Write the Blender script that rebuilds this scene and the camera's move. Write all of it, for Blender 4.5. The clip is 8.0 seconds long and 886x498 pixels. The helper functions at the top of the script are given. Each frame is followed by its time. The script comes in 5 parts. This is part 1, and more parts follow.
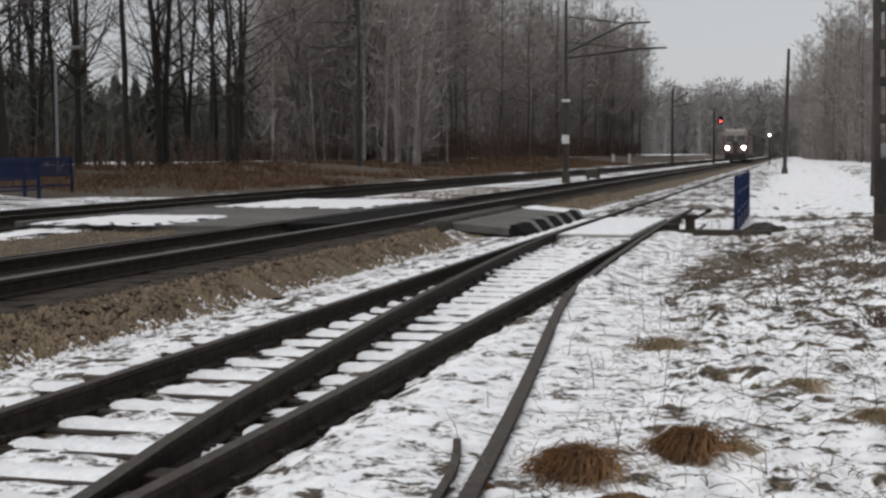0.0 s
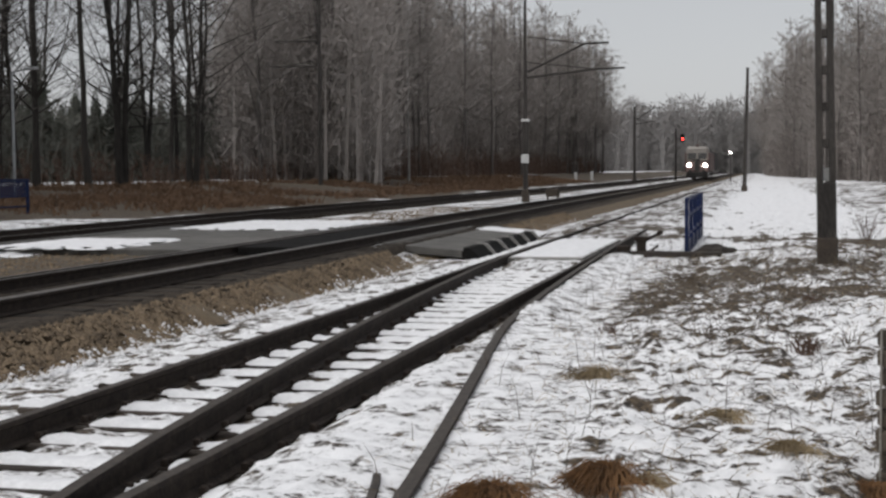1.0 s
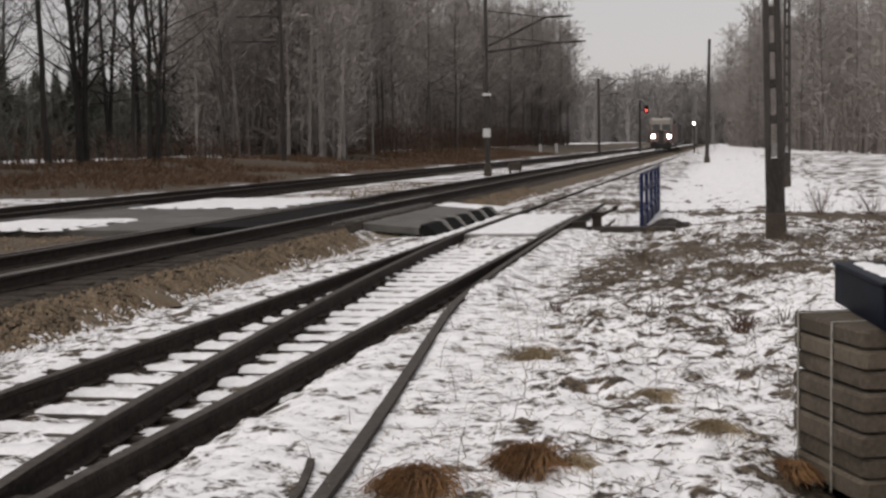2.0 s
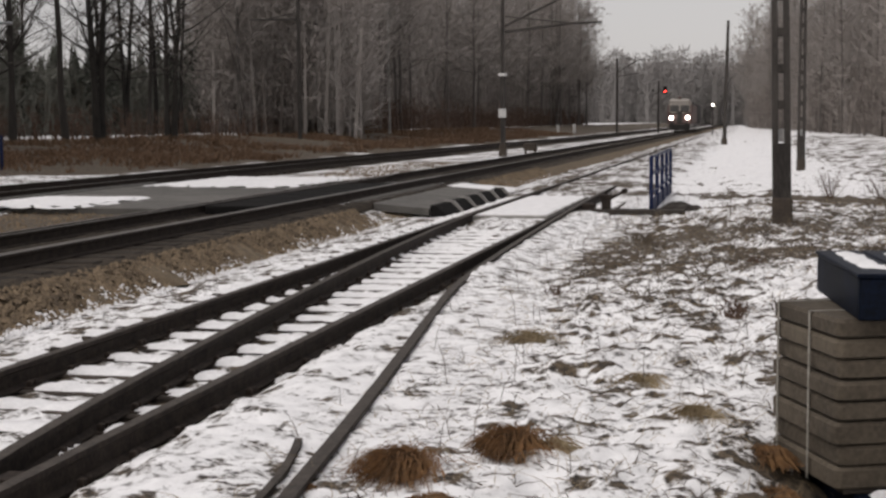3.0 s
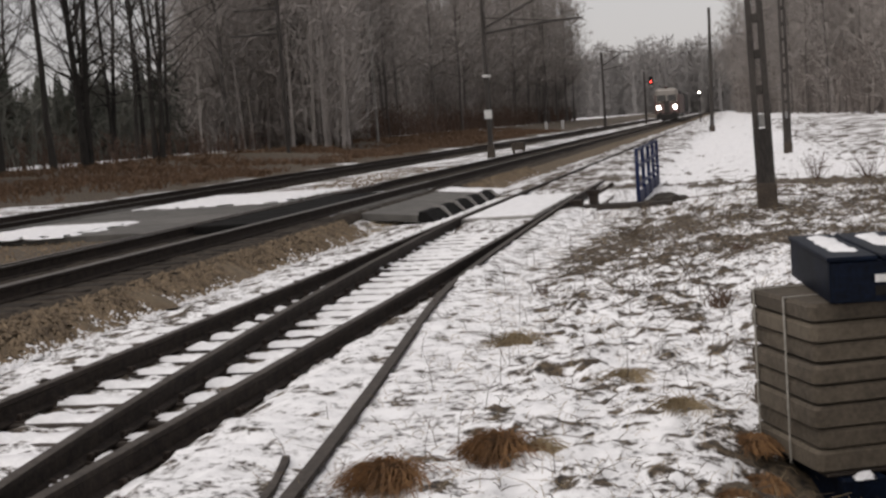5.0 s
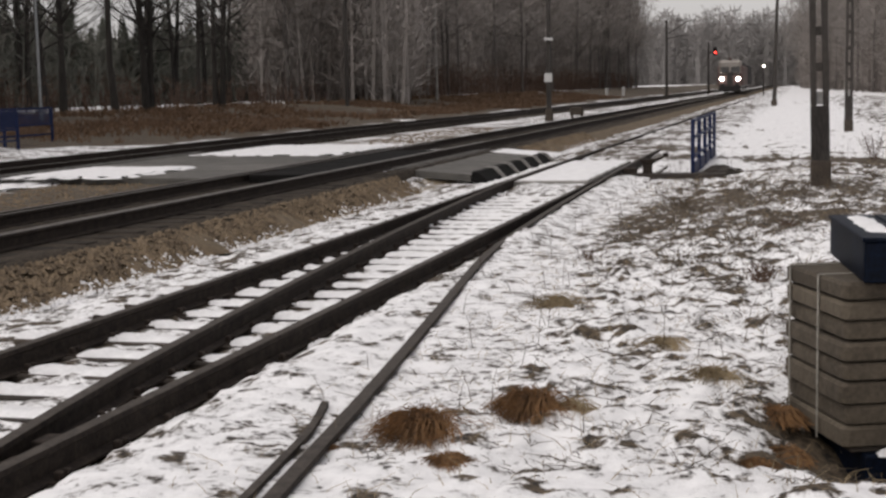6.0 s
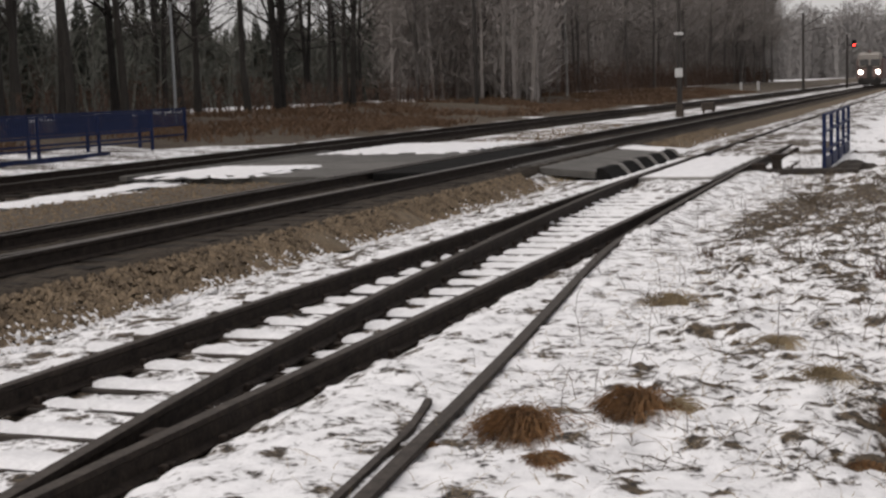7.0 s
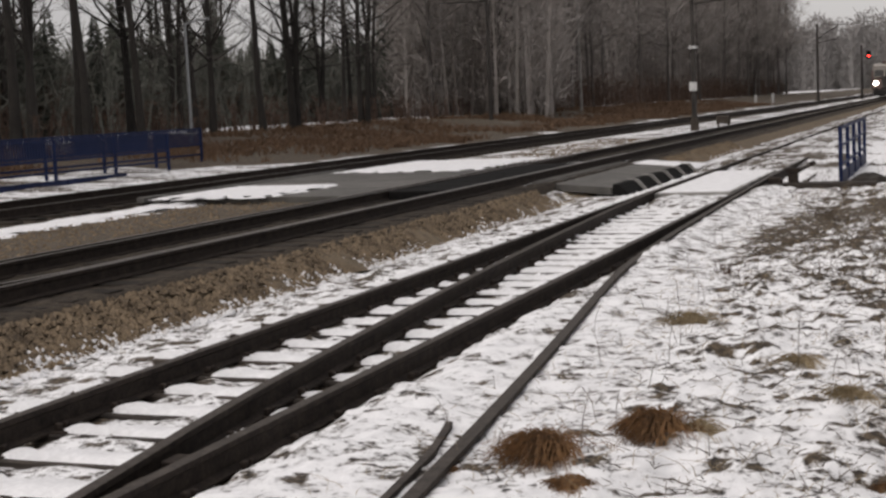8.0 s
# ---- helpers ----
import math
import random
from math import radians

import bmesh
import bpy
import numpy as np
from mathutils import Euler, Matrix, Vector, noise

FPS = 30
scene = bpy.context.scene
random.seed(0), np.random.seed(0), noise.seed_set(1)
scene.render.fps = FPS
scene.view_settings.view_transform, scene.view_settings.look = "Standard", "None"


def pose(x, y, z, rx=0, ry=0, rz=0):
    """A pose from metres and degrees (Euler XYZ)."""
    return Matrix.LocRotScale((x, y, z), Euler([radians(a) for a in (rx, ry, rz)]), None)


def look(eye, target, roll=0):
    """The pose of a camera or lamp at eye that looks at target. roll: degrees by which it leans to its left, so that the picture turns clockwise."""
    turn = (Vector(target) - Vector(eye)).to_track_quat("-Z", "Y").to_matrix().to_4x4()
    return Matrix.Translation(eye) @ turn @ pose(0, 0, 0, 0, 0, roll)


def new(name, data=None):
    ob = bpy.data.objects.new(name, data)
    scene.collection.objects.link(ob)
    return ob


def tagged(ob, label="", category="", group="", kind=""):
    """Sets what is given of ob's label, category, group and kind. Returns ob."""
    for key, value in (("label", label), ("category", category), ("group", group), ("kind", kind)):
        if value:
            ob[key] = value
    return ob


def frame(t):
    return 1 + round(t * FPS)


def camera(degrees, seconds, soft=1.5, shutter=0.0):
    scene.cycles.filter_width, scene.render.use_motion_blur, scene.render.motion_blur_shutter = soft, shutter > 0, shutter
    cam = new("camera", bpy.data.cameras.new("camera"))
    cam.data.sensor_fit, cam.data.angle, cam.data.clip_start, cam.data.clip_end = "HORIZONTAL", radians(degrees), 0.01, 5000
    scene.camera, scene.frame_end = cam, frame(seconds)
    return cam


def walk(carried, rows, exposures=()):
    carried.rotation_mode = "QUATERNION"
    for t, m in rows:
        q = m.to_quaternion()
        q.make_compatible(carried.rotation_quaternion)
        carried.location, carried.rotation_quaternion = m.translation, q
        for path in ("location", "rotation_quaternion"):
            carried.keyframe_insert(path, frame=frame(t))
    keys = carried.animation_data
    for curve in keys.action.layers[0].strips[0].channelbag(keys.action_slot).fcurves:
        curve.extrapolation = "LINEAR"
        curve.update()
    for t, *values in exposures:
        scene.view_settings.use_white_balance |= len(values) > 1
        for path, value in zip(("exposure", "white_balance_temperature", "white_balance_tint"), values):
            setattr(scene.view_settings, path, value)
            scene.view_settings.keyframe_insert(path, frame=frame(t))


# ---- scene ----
cam = camera(35.5, 8.0, soft=2.6)
PATH = [
    (0, (4.066, 0.313, 1.32), (3.569, 2.245, 1.184), -0.3),
    (0.5, (4.262, 0.347, 1.41), (3.836, 2.299, 1.305), -0.9),
    (1, (4.314, 0.253, 1.428), (3.865, 2.199, 1.316), -0.4),
    (1.5, (4.398, 0.161, 1.473), (4.005, 2.113, 1.289), -0.4),
    (1.7, (4.45, 0.15, 1.49), (4.044, 2.103, 1.34), -1.0),
    (2.8, (4.693, 0.076, 1.567), (4.302, 2.029, 1.393), -0.5),
    (3, (4.709, 0.056, 1.56), (4.281, 2.002, 1.378), -0.4),
    (3.5, (4.749, 0.073, 1.586), (4.265, 2.007, 1.423), -1.6),
    (4, (4.786, 0.089, 1.582), (4.348, 2.034, 1.421), -1.8),
    (4.2, (4.79, 0.065, 1.593), (4.329, 2.005, 1.437), -2.5),
    (5.3, (4.858, 0.041, 1.572), (4.443, 1.989, 1.391), -4.3),
    (5.5, (4.874, 0.026, 1.563), (4.428, 1.967, 1.381), -2.6),
    (6, (4.917, -0.119, 1.595), (4.418, 1.804, 1.364), -1.2),
    (6.5, (4.979, -0.096, 1.59), (4.371, 1.803, 1.428), -1.6),
    (7, (5.047, -0.029, 1.58), (4.366, 1.837, 1.351), -1.9),
    (7.5, (5.086, -0.026, 1.584), (4.34, 1.813, 1.336), -1.6),
    (8, (5.035, -0.035, 1.622), (4.332, 1.827, 1.416), -2.6),
]
walk(cam, [(t, look(eye, target, roll)) for t, eye, target, roll in PATH],
     exposures=[(0, 0.0, 6500, 10), (0.9, 0.0, 6500, 10), (1.7, 0.0, 6900, 14), (8, 0.0, 6900, 14)])

# ---- sky and sun: overcast winter day ----
world = bpy.data.worlds.new("overcast_sky")
scene.world = world
world.use_nodes = True
wn = world.node_tree.nodes
wl = world.node_tree.links
wn.clear()
w_out = wn.new("ShaderNodeOutputWorld")
w_bg = wn.new("ShaderNodeBackground")
w_bg2 = wn.new("ShaderNodeBackground")
w_add = wn.new("ShaderNodeAddShader")
w_sky = wn.new("ShaderNodeTexSky")
w_sky.sky_type = "NISHITA"
w_sky.sun_disc = False
w_sky.sun_elevation = radians(14)
w_sky.sun_rotation = radians(200)
w_hs = wn.new("ShaderNodeHueSaturation")
w_hs.inputs["Saturation"].default_value = 0.25
wl.new(w_sky.outputs[0], w_hs.inputs["Color"])
wl.new(w_hs.outputs[0], w_bg.inputs["Color"])
w_bg.inputs["Strength"].default_value = 0.035
w_bg2.inputs["Color"].default_value = (0.55, 0.565, 0.605, 1)
w_bg2.inputs["Strength"].default_value = 0.62
wl.new(w_bg.outputs[0], w_add.inputs[0])
wl.new(w_bg2.outputs[0], w_add.inputs[1])
wl.new(w_add.outputs[0], w_out.inputs["Surface"])

sun_data = bpy.data.lights.new("sun", "SUN")
sun_data.energy = 1.75
sun_data.angle = radians(70)
sun_data.color = (1.0, 0.985, 0.97)
sun = new("sun", sun_data)
sun.matrix_world = look((0, 0, 60), (24, 16, 0))


# ---- materials ----
def material(name, dark, light, scale=6.0, rough=0.8, bump=0.3, detail=6.0, fine=40.0, metal=0.0, per_object=0.0, dist=0.02, stretch=(1, 1, 1), shine=0.5):
    """Two-scale noise between two colours, with a fine bump."""
    m = bpy.data.materials.new(name)
    m.use_nodes = True
    n, l = m.node_tree.nodes, m.node_tree.links
    b = n["Principled BSDF"]
    b.inputs["Roughness"].default_value = rough
    b.inputs["Metallic"].default_value = metal
    b.inputs["Specular IOR Level"].default_value = shine
    tc = n.new("ShaderNodeTexCoord")
    mp = n.new("ShaderNodeMapping")
    mp.inputs["Scale"].default_value = stretch
    l.new(tc.outputs["Object"], mp.inputs["Vector"])
    n1 = n.new("ShaderNodeTexNoise")
    n1.inputs["Scale"].default_value = scale
    n1.inputs["Detail"].default_value = detail
    n2 = n.new("ShaderNodeTexNoise")
    n2.inputs["Scale"].default_value = fine
    n2.inputs["Detail"].default_value = 4
    l.new(mp.outputs[0], n1.inputs["Vector"])
    l.new(mp.outputs[0], n2.inputs["Vector"])
    mix = n.new("ShaderNodeMath")
    mix.operation = "MULTIPLY_ADD"
    mix.inputs[1].default_value = 0.5
    l.new(n1.outputs[0], mix.inputs[0])
    h = n.new("ShaderNodeMath")
    h.operation = "MULTIPLY"
    h.inputs[1].default_value = 0.5
    l.new(n2.outputs[0], h.inputs[0])
    l.new(h.outputs[0], mix.inputs[2])
    last = mix.outputs[0]
    if per_object:
        oi = n.new("ShaderNodeObjectInfo")
        ad = n.new("ShaderNodeMath")
        ad.operation = "MULTIPLY_ADD"
        ad.inputs[1].default_value = per_object
        l.new(oi.outputs["Random"], ad.inputs[0])
        sb = n.new("ShaderNodeMath")
        sb.operation = "SUBTRACT"
        sb.inputs[1].default_value = per_object / 2
        l.new(last, sb.inputs[0])
        l.new(sb.outputs[0], ad.inputs[2])
        last = ad.outputs[0]
    r = n.new("ShaderNodeValToRGB")
    r.color_ramp.elements[0].position, r.color_ramp.elements[1].position = 0.35, 0.66
    r.color_ramp.elements[0].color, r.color_ramp.elements[1].color = (*dark, 1), (*light, 1)
    l.new(last, r.inputs[0])
    l.new(r.outputs[0], b.inputs["Base Color"])
    if bump:
        bp = n.new("ShaderNodeBump")
        bp.inputs["Strength"].default_value = bump
        bp.inputs["Distance"].default_value = dist
        l.new(mix.outputs[0], bp.inputs["Height"])
        l.new(bp.outputs[0], b.inputs["Normal"])
    return m


def snow_over(name, soil_dark, soil_light, soil_scale=9.0):
    """Soil and dead grass with snow; the mesh's own "snow" value says how much lies there, broken up by noise."""
    m = bpy.data.materials.new(name)
    m.use_nodes = True
    n, l = m.node_tree.nodes, m.node_tree.links
    b = n["Principled BSDF"]
    tc = n.new("ShaderNodeTexCoord")
    at = n.new("ShaderNodeAttribute")
    at.attribute_name = "snow"
    n1 = n.new("ShaderNodeTexNoise")
    n1.inputs["Scale"].default_value = 7.0
    n1.inputs["Detail"].default_value = 9
    n1.inputs["Roughness"].default_value = 0.62
    n2 = n.new("ShaderNodeTexNoise")
    n2.inputs["Scale"].default_value = soil_scale
    n2.inputs["Detail"].default_value = 7
    n3 = n.new("ShaderNodeTexNoise")
    n3.inputs["Scale"].default_value = 60
    n3.inputs["Detail"].default_value = 5
    for q in (n1, n2, n3):
        l.new(tc.outputs["Object"], q.inputs["Vector"])
    ad = n.new("ShaderNodeMath")
    ad.operation = "ADD"
    l.new(at.outputs["Fac"], ad.inputs[0])
    l.new(n1.outputs[0], ad.inputs[1])
    rp = n.new("ShaderNodeValToRGB")
    rp.color_ramp.elements[0].position, rp.color_ramp.elements[1].position = 0.46, 0.56
    sc = n.new("ShaderNodeMath")
    sc.operation = "MULTIPLY"
    sc.inputs[1].default_value = 0.5
    n4 = n.new("ShaderNodeTexNoise")
    n4.inputs["Scale"].default_value = 24.0
    n4.inputs["Detail"].default_value = 6
    n4.inputs["Roughness"].default_value = 0.6
    l.new(tc.outputs["Object"], n4.inputs["Vector"])
    rag = n.new("ShaderNodeMath")
    rag.operation = "MULTIPLY_ADD"
    rag.inputs[1].default_value = 0.95
    rag.inputs[2].default_value = -0.45
    l.new(n4.outputs[0], rag.inputs[0])
    ad2 = n.new("ShaderNodeMath")
    ad2.operation = "ADD"
    l.new(ad.outputs[0], ad2.inputs[0])
    l.new(rag.outputs[0], ad2.inputs[1])
    l.new(ad2.outputs[0], sc.inputs[0])
    l.new(sc.outputs[0], rp.inputs[0])
    soil = n.new("ShaderNodeValToRGB")
    soil.color_ramp.elements[0].position, soil.color_ramp.elements[1].position = 0.36, 0.64
    soil.color_ramp.elements[0].color, soil.color_ramp.elements[1].color = (*soil_dark, 1), (*soil_light, 1)
    l.new(n2.outputs[0], soil.inputs[0])
    wh = n.new("ShaderNodeValToRGB")
    wh.color_ramp.elements[0].position, wh.color_ramp.elements[1].position = 0.3, 0.6
    wh.color_ramp.elements[0].color, wh.color_ramp.elements[1].color = (0.62, 0.62, 0.63, 1), (0.86, 0.86, 0.87, 1)
    l.new(n1.outputs[0], wh.inputs[0])
    mx = n.new("ShaderNodeMixRGB")
    l.new(rp.outputs[0], mx.inputs[0])
    l.new(soil.outputs[0], mx.inputs[1])
    l.new(wh.outputs[0], mx.inputs[2])
    l.new(mx.outputs[0], b.inputs["Base Color"])
    b.inputs["Roughness"].default_value = 0.85
    bp = n.new("ShaderNodeBump")
    bp.inputs["Strength"].default_value = 0.6
    bp.inputs["Distance"].default_value = 0.03
    hh = n.new("ShaderNodeMath")
    hh.operation = "MULTIPLY_ADD"
    hh.inputs[1].default_value = 0.35
    l.new(n3.outputs[0], hh.inputs[0])
    l.new(n1.outputs[0], hh.inputs[2])
    l.new(hh.outputs[0], bp.inputs["Height"])
    l.new(bp.outputs[0], b.inputs["Normal"])
    return m


GROUND = snow_over("snowy_ground", (0.016, 0.012, 0.009), (0.125, 0.092, 0.058), 24.0)
SNOW = material("snow", (0.66, 0.66, 0.67), (0.86, 0.86, 0.87), 5, 0.75, 0.5)
RAIL = material("rusty_rail_steel", (0.013, 0.010, 0.009), (0.050, 0.038, 0.030), 9, 0.8, 0.35, metal=0.0, shine=0.2)
RAIL_TOP = material("worn_rail_head", (0.075, 0.066, 0.058), (0.17, 0.155, 0.14), 14, 0.45, 0.1, metal=0.5)
RUSTY_TOP = material("rusted_rail_head", (0.026, 0.021, 0.018), (0.085, 0.071, 0.06), 12, 0.7, 0.2, metal=0.1, shine=0.3)
TIMBER = material("tarred_timber", (0.018, 0.014, 0.011), (0.07, 0.055, 0.043), 8, 0.85, 0.5, per_object=0.2, stretch=(1, 6, 6))
CONCRETE = material("weathered_concrete", (0.16, 0.155, 0.145), (0.33, 0.32, 0.30), 3, 0.9, 0.3, per_object=0.15)
BALLAST = material("ballast_bed", (0.082, 0.060, 0.038), (0.19, 0.142, 0.09), 9, 0.95, 0.6, fine=60, dist=0.05)
# darker stone within a set distance of each bed's centre line
BED_DARK = material("dark_inner_ballast", (0.022, 0.018, 0.014), (0.085, 0.068, 0.052), 14, 0.95, 0.9, fine=60, dist=0.05, shine=0.2)
STONE = material("ballast_stone", (0.060, 0.043, 0.028), (0.27, 0.20, 0.128), 4.5, 0.9, 0.3, fine=30)
# BARK and TWIG serve the deeper wood, lightened to put mist into the colour
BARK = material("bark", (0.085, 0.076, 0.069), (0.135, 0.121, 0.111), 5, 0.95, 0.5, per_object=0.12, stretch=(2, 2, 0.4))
# DARK_BARK and DARK_TWIG are the darker pair for nearer trees
DARK_BARK = material("near_dark_bark", (0.018, 0.0165, 0.015), (0.055, 0.050, 0.045), 5, 0.95, 0.5, per_object=0.25, stretch=(2, 2, 0.4), shine=0.2)
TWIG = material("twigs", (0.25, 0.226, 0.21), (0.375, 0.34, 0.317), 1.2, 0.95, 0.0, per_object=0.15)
DARK_TWIG = material("near_dark_twigs", (0.050, 0.044, 0.040), (0.145, 0.13, 0.118), 1.2, 0.95, 0.0, per_object=0.3)
# twigs of the farthest wood, paled so that the colour carries the haze
HAZE_TWIG = material("haze_pale_twigs", (0.17, 0.16, 0.155), (0.32, 0.305, 0.295), 1.2, 0.95, 0.0)
# SAPLING, UNDER and SPRUCE are also lightened in colour to take in haze
SAPLING = material("dull_saplings", (0.12, 0.105, 0.095), (0.27, 0.236, 0.214), 1.5, 0.95, 0.0)
UNDER = material("greenish_undergrowth", (0.080, 0.082, 0.070), (0.19, 0.19, 0.162), 1.5, 0.95, 0.0)
BIRCH = material("birch_bark", (0.08, 0.075, 0.07), (0.42, 0.40, 0.375), 6, 0.8, 0.2, stretch=(1, 1, 0.3))
SPRUCE = material("spruce_needles", (0.055, 0.062, 0.050), (0.13, 0.138, 0.112), 1.5, 0.9, 0.3, per_object=0.3)
BRUSH = material("brown_brush", (0.05, 0.032, 0.024), (0.15, 0.095, 0.068), 2, 0.95, 0.0)
DRYGRASS = material("dry_grass", (0.06, 0.034, 0.02), (0.20, 0.12, 0.068), 6, 0.9, 0.2)
STRAW = material("pale_straw", (0.14, 0.105, 0.06), (0.40, 0.31, 0.19), 6, 0.9, 0.2)
STALK = material("dull_stalks", (0.035, 0.028, 0.021), (0.13, 0.10, 0.07), 6, 0.95, 0.0)
RUSSET = material("russet_dead_grass", (0.040, 0.022, 0.011), (0.29, 0.15, 0.06), 7, 0.9, 0.2)


# ---- mesh helpers ----
def mesh_of(name, verts, faces, mats, smooth=False, slots=None):
    me = bpy.data.meshes.new(name)
    me.from_pydata(verts, [], faces)
    for q in mats if isinstance(mats, (list, tuple)) else [mats]:
        me.materials.append(q)
    if slots is not None:
        me.polygons.foreach_set("material_index", slots)
    if smooth:
        me.polygons.foreach_set("use_smooth", [True] * len(me.polygons))
    me.update()
    return me


def part(name, bm, mat, parent, label=""):
    """One mesh object from a bmesh or a mesh, under a thing or a part."""
    if isinstance(bm, bmesh.types.BMesh):
        me = bpy.data.meshes.new(name)
        bm.to_mesh(me)
        bm.free()
        for q in mat if isinstance(mat, (list, tuple)) else [mat]:
            me.materials.append(q)
    else:
        me = bm
    ob = new(name, me)
    ob.parent = parent
    if label:
        ob["label"] = label
    return ob


def empty(name, m, label, category, group="", kind=""):
    ob = new(name)
    ob.matrix_basis = m
    return tagged(ob, label, category, group, kind)


def box(bm, x0, y0, z0, x1, y1, z1, bevel=0.0, m=None, uneven=0.0):
    """A bevelled block."""
    made = bmesh.ops.create_cube(bm, size=1.0, matrix=Matrix.LocRotScale(((x0 + x1) / 2, (y0 + y1) / 2, (z0 + z1) / 2), None, (abs(x1 - x0), abs(y1 - y0), abs(z1 - z0))))
    vs = made["verts"]
    if bevel:
        es = {e for v in vs for e in v.link_edges}
        out = bmesh.ops.bevel(bm, geom=list(es), offset=bevel, segments=1, affect="EDGES", profile=0.5)
        vs = list({v for v in out["verts"]} | {v for v in vs if v.is_valid})
    if uneven:
        for v in vs:
            v.co += Vector((random.uniform(-1, 1), random.uniform(-1, 1), random.uniform(-1, 1))) * uneven
    if m is not None:
        for v in vs:
            v.co = m @ v.co
    return bm


def tube(bm, a, b, r0, r1=None, n=8, cap=True):
    """A tapered round bar from a to b."""
    r1 = r0 if r1 is None else r1
    a, b = Vector(a), Vector(b)
    d = (b - a).normalized()
    s = d.orthogonal().normalized()
    t = d.cross(s)
    rings = []
    for p, r in ((a, r0), (b, r1)):
        rings.append([bm.verts.new(p + (s * math.cos(2 * math.pi * k / n) + t * math.sin(2 * math.pi * k / n)) * r) for k in range(n)])
    for k in range(n):
        bm.faces.new((rings[0][k], rings[0][(k + 1) % n], rings[1][(k + 1) % n], rings[1][k]))
    if cap:
        bm.faces.new(rings[0][::-1])
        bm.faces.new(rings[1])
    return bm


def smoothstep(a, b, x):
    t = np.clip((x - a) / (b - a), 0, 1)
    return t * t * (3 - 2 * t)


def vnoise(x, y, seed=0):
    """Smooth value noise in the plane, 0 to 1."""
    xi, yi = np.floor(x).astype(np.int64), np.floor(y).astype(np.int64)
    fx, fy = x - xi, y - yi
    fx, fy = fx * fx * (3 - 2 * fx), fy * fy * (3 - 2 * fy)

    def h(a, b):
        k = (a * 374761393 + b * 668265263 + seed * 1442695041) & 0xFFFFFFFF
        k = ((k ^ (k >> 13)) * 1274126177) & 0xFFFFFFFF
        return ((k ^ (k >> 16)) & 0xFFFF) / 65535.0

    return (h(xi, yi) * (1 - fx) + h(xi + 1, yi) * fx) * (1 - fy) + (h(xi, yi + 1) * (1 - fx) + h(xi + 1, yi + 1) * fx) * fy


def fbm(x, y, scale, octaves=4, seed=0, gain=0.5):
    total, amp, norm = 0, 1.0, 0.0
    for k in range(octaves):
        total = total + amp * vnoise(x * scale * 2**k + 17.3 * k, y * scale * 2**k - 9.1 * k, seed + k)
        norm += amp
        amp *= gain
    return total / norm


# ---- plan of the tracks ----
GAUGE = 1.52
SIDING_X = 0.05                   # straight rail of the siding
MAIN_X, MAIN_Z = -3.44, 0.25      # centre and rail top of the main track
FAR_Z = 0.30                      # rail top of the second main track


def eased(y, at, value):
    """A table of values along the track, with its corners rounded."""
    y = np.asarray(y, float)
    return sum(np.interp(y + d, at, value) for d in (-0.8, -0.4, 0, 0.4, 0.8)) / 5


def turn_off(y):
    """How far the inner diverging rail has left the straight one."""
    return eased(y, (-20, -4, 0, 3, 4.9, 6.65, 8.9, 11.2, 13, 16, 20, 23, 26), (5.0, 2.65, 2.05, 1.62, 1.36, 1.10, 0.89, 0.70, 0.56, 0.36, 0.15, 0.06, 0.0))


def outer_off(y):
    """How far the outer diverging rail has left the straight one."""
    return eased(y, (-20, -4, 0, 5.5, 6.7, 8.7, 10.5, 12.5, 13.4, 16.3, 18.5, 22, 26, 30), (4.2, 2.3, 1.85, 1.26, 1.14, 0.91, 0.69, 0.45, 0.37, 0.25, 0.19, 0.11, 0.04, 0.0))


def far_x(y):
    """Centre line of the second main track, which draws nearer far on."""
    y = np.asarray(y, float)
    return -9.9 + 0.02 * np.clip(y - 45, 0, 60)


def beside_rails(x, y):
    """Near 1 hard by a siding rail, where the snow thins to dark soil and the ground dips."""
    t = turn_off(y)
    near = 0 * x
    for c, w in ((0.0, 0.10), (GAUGE, 0.12), (t, 0.11)):
        near = np.maximum(near, np.exp(-(((x - SIDING_X - c - 0.03) / w) ** 2)))
    return near * (1 - smoothstep(24, 30, y)) * (x < GAUGE + 0.5)


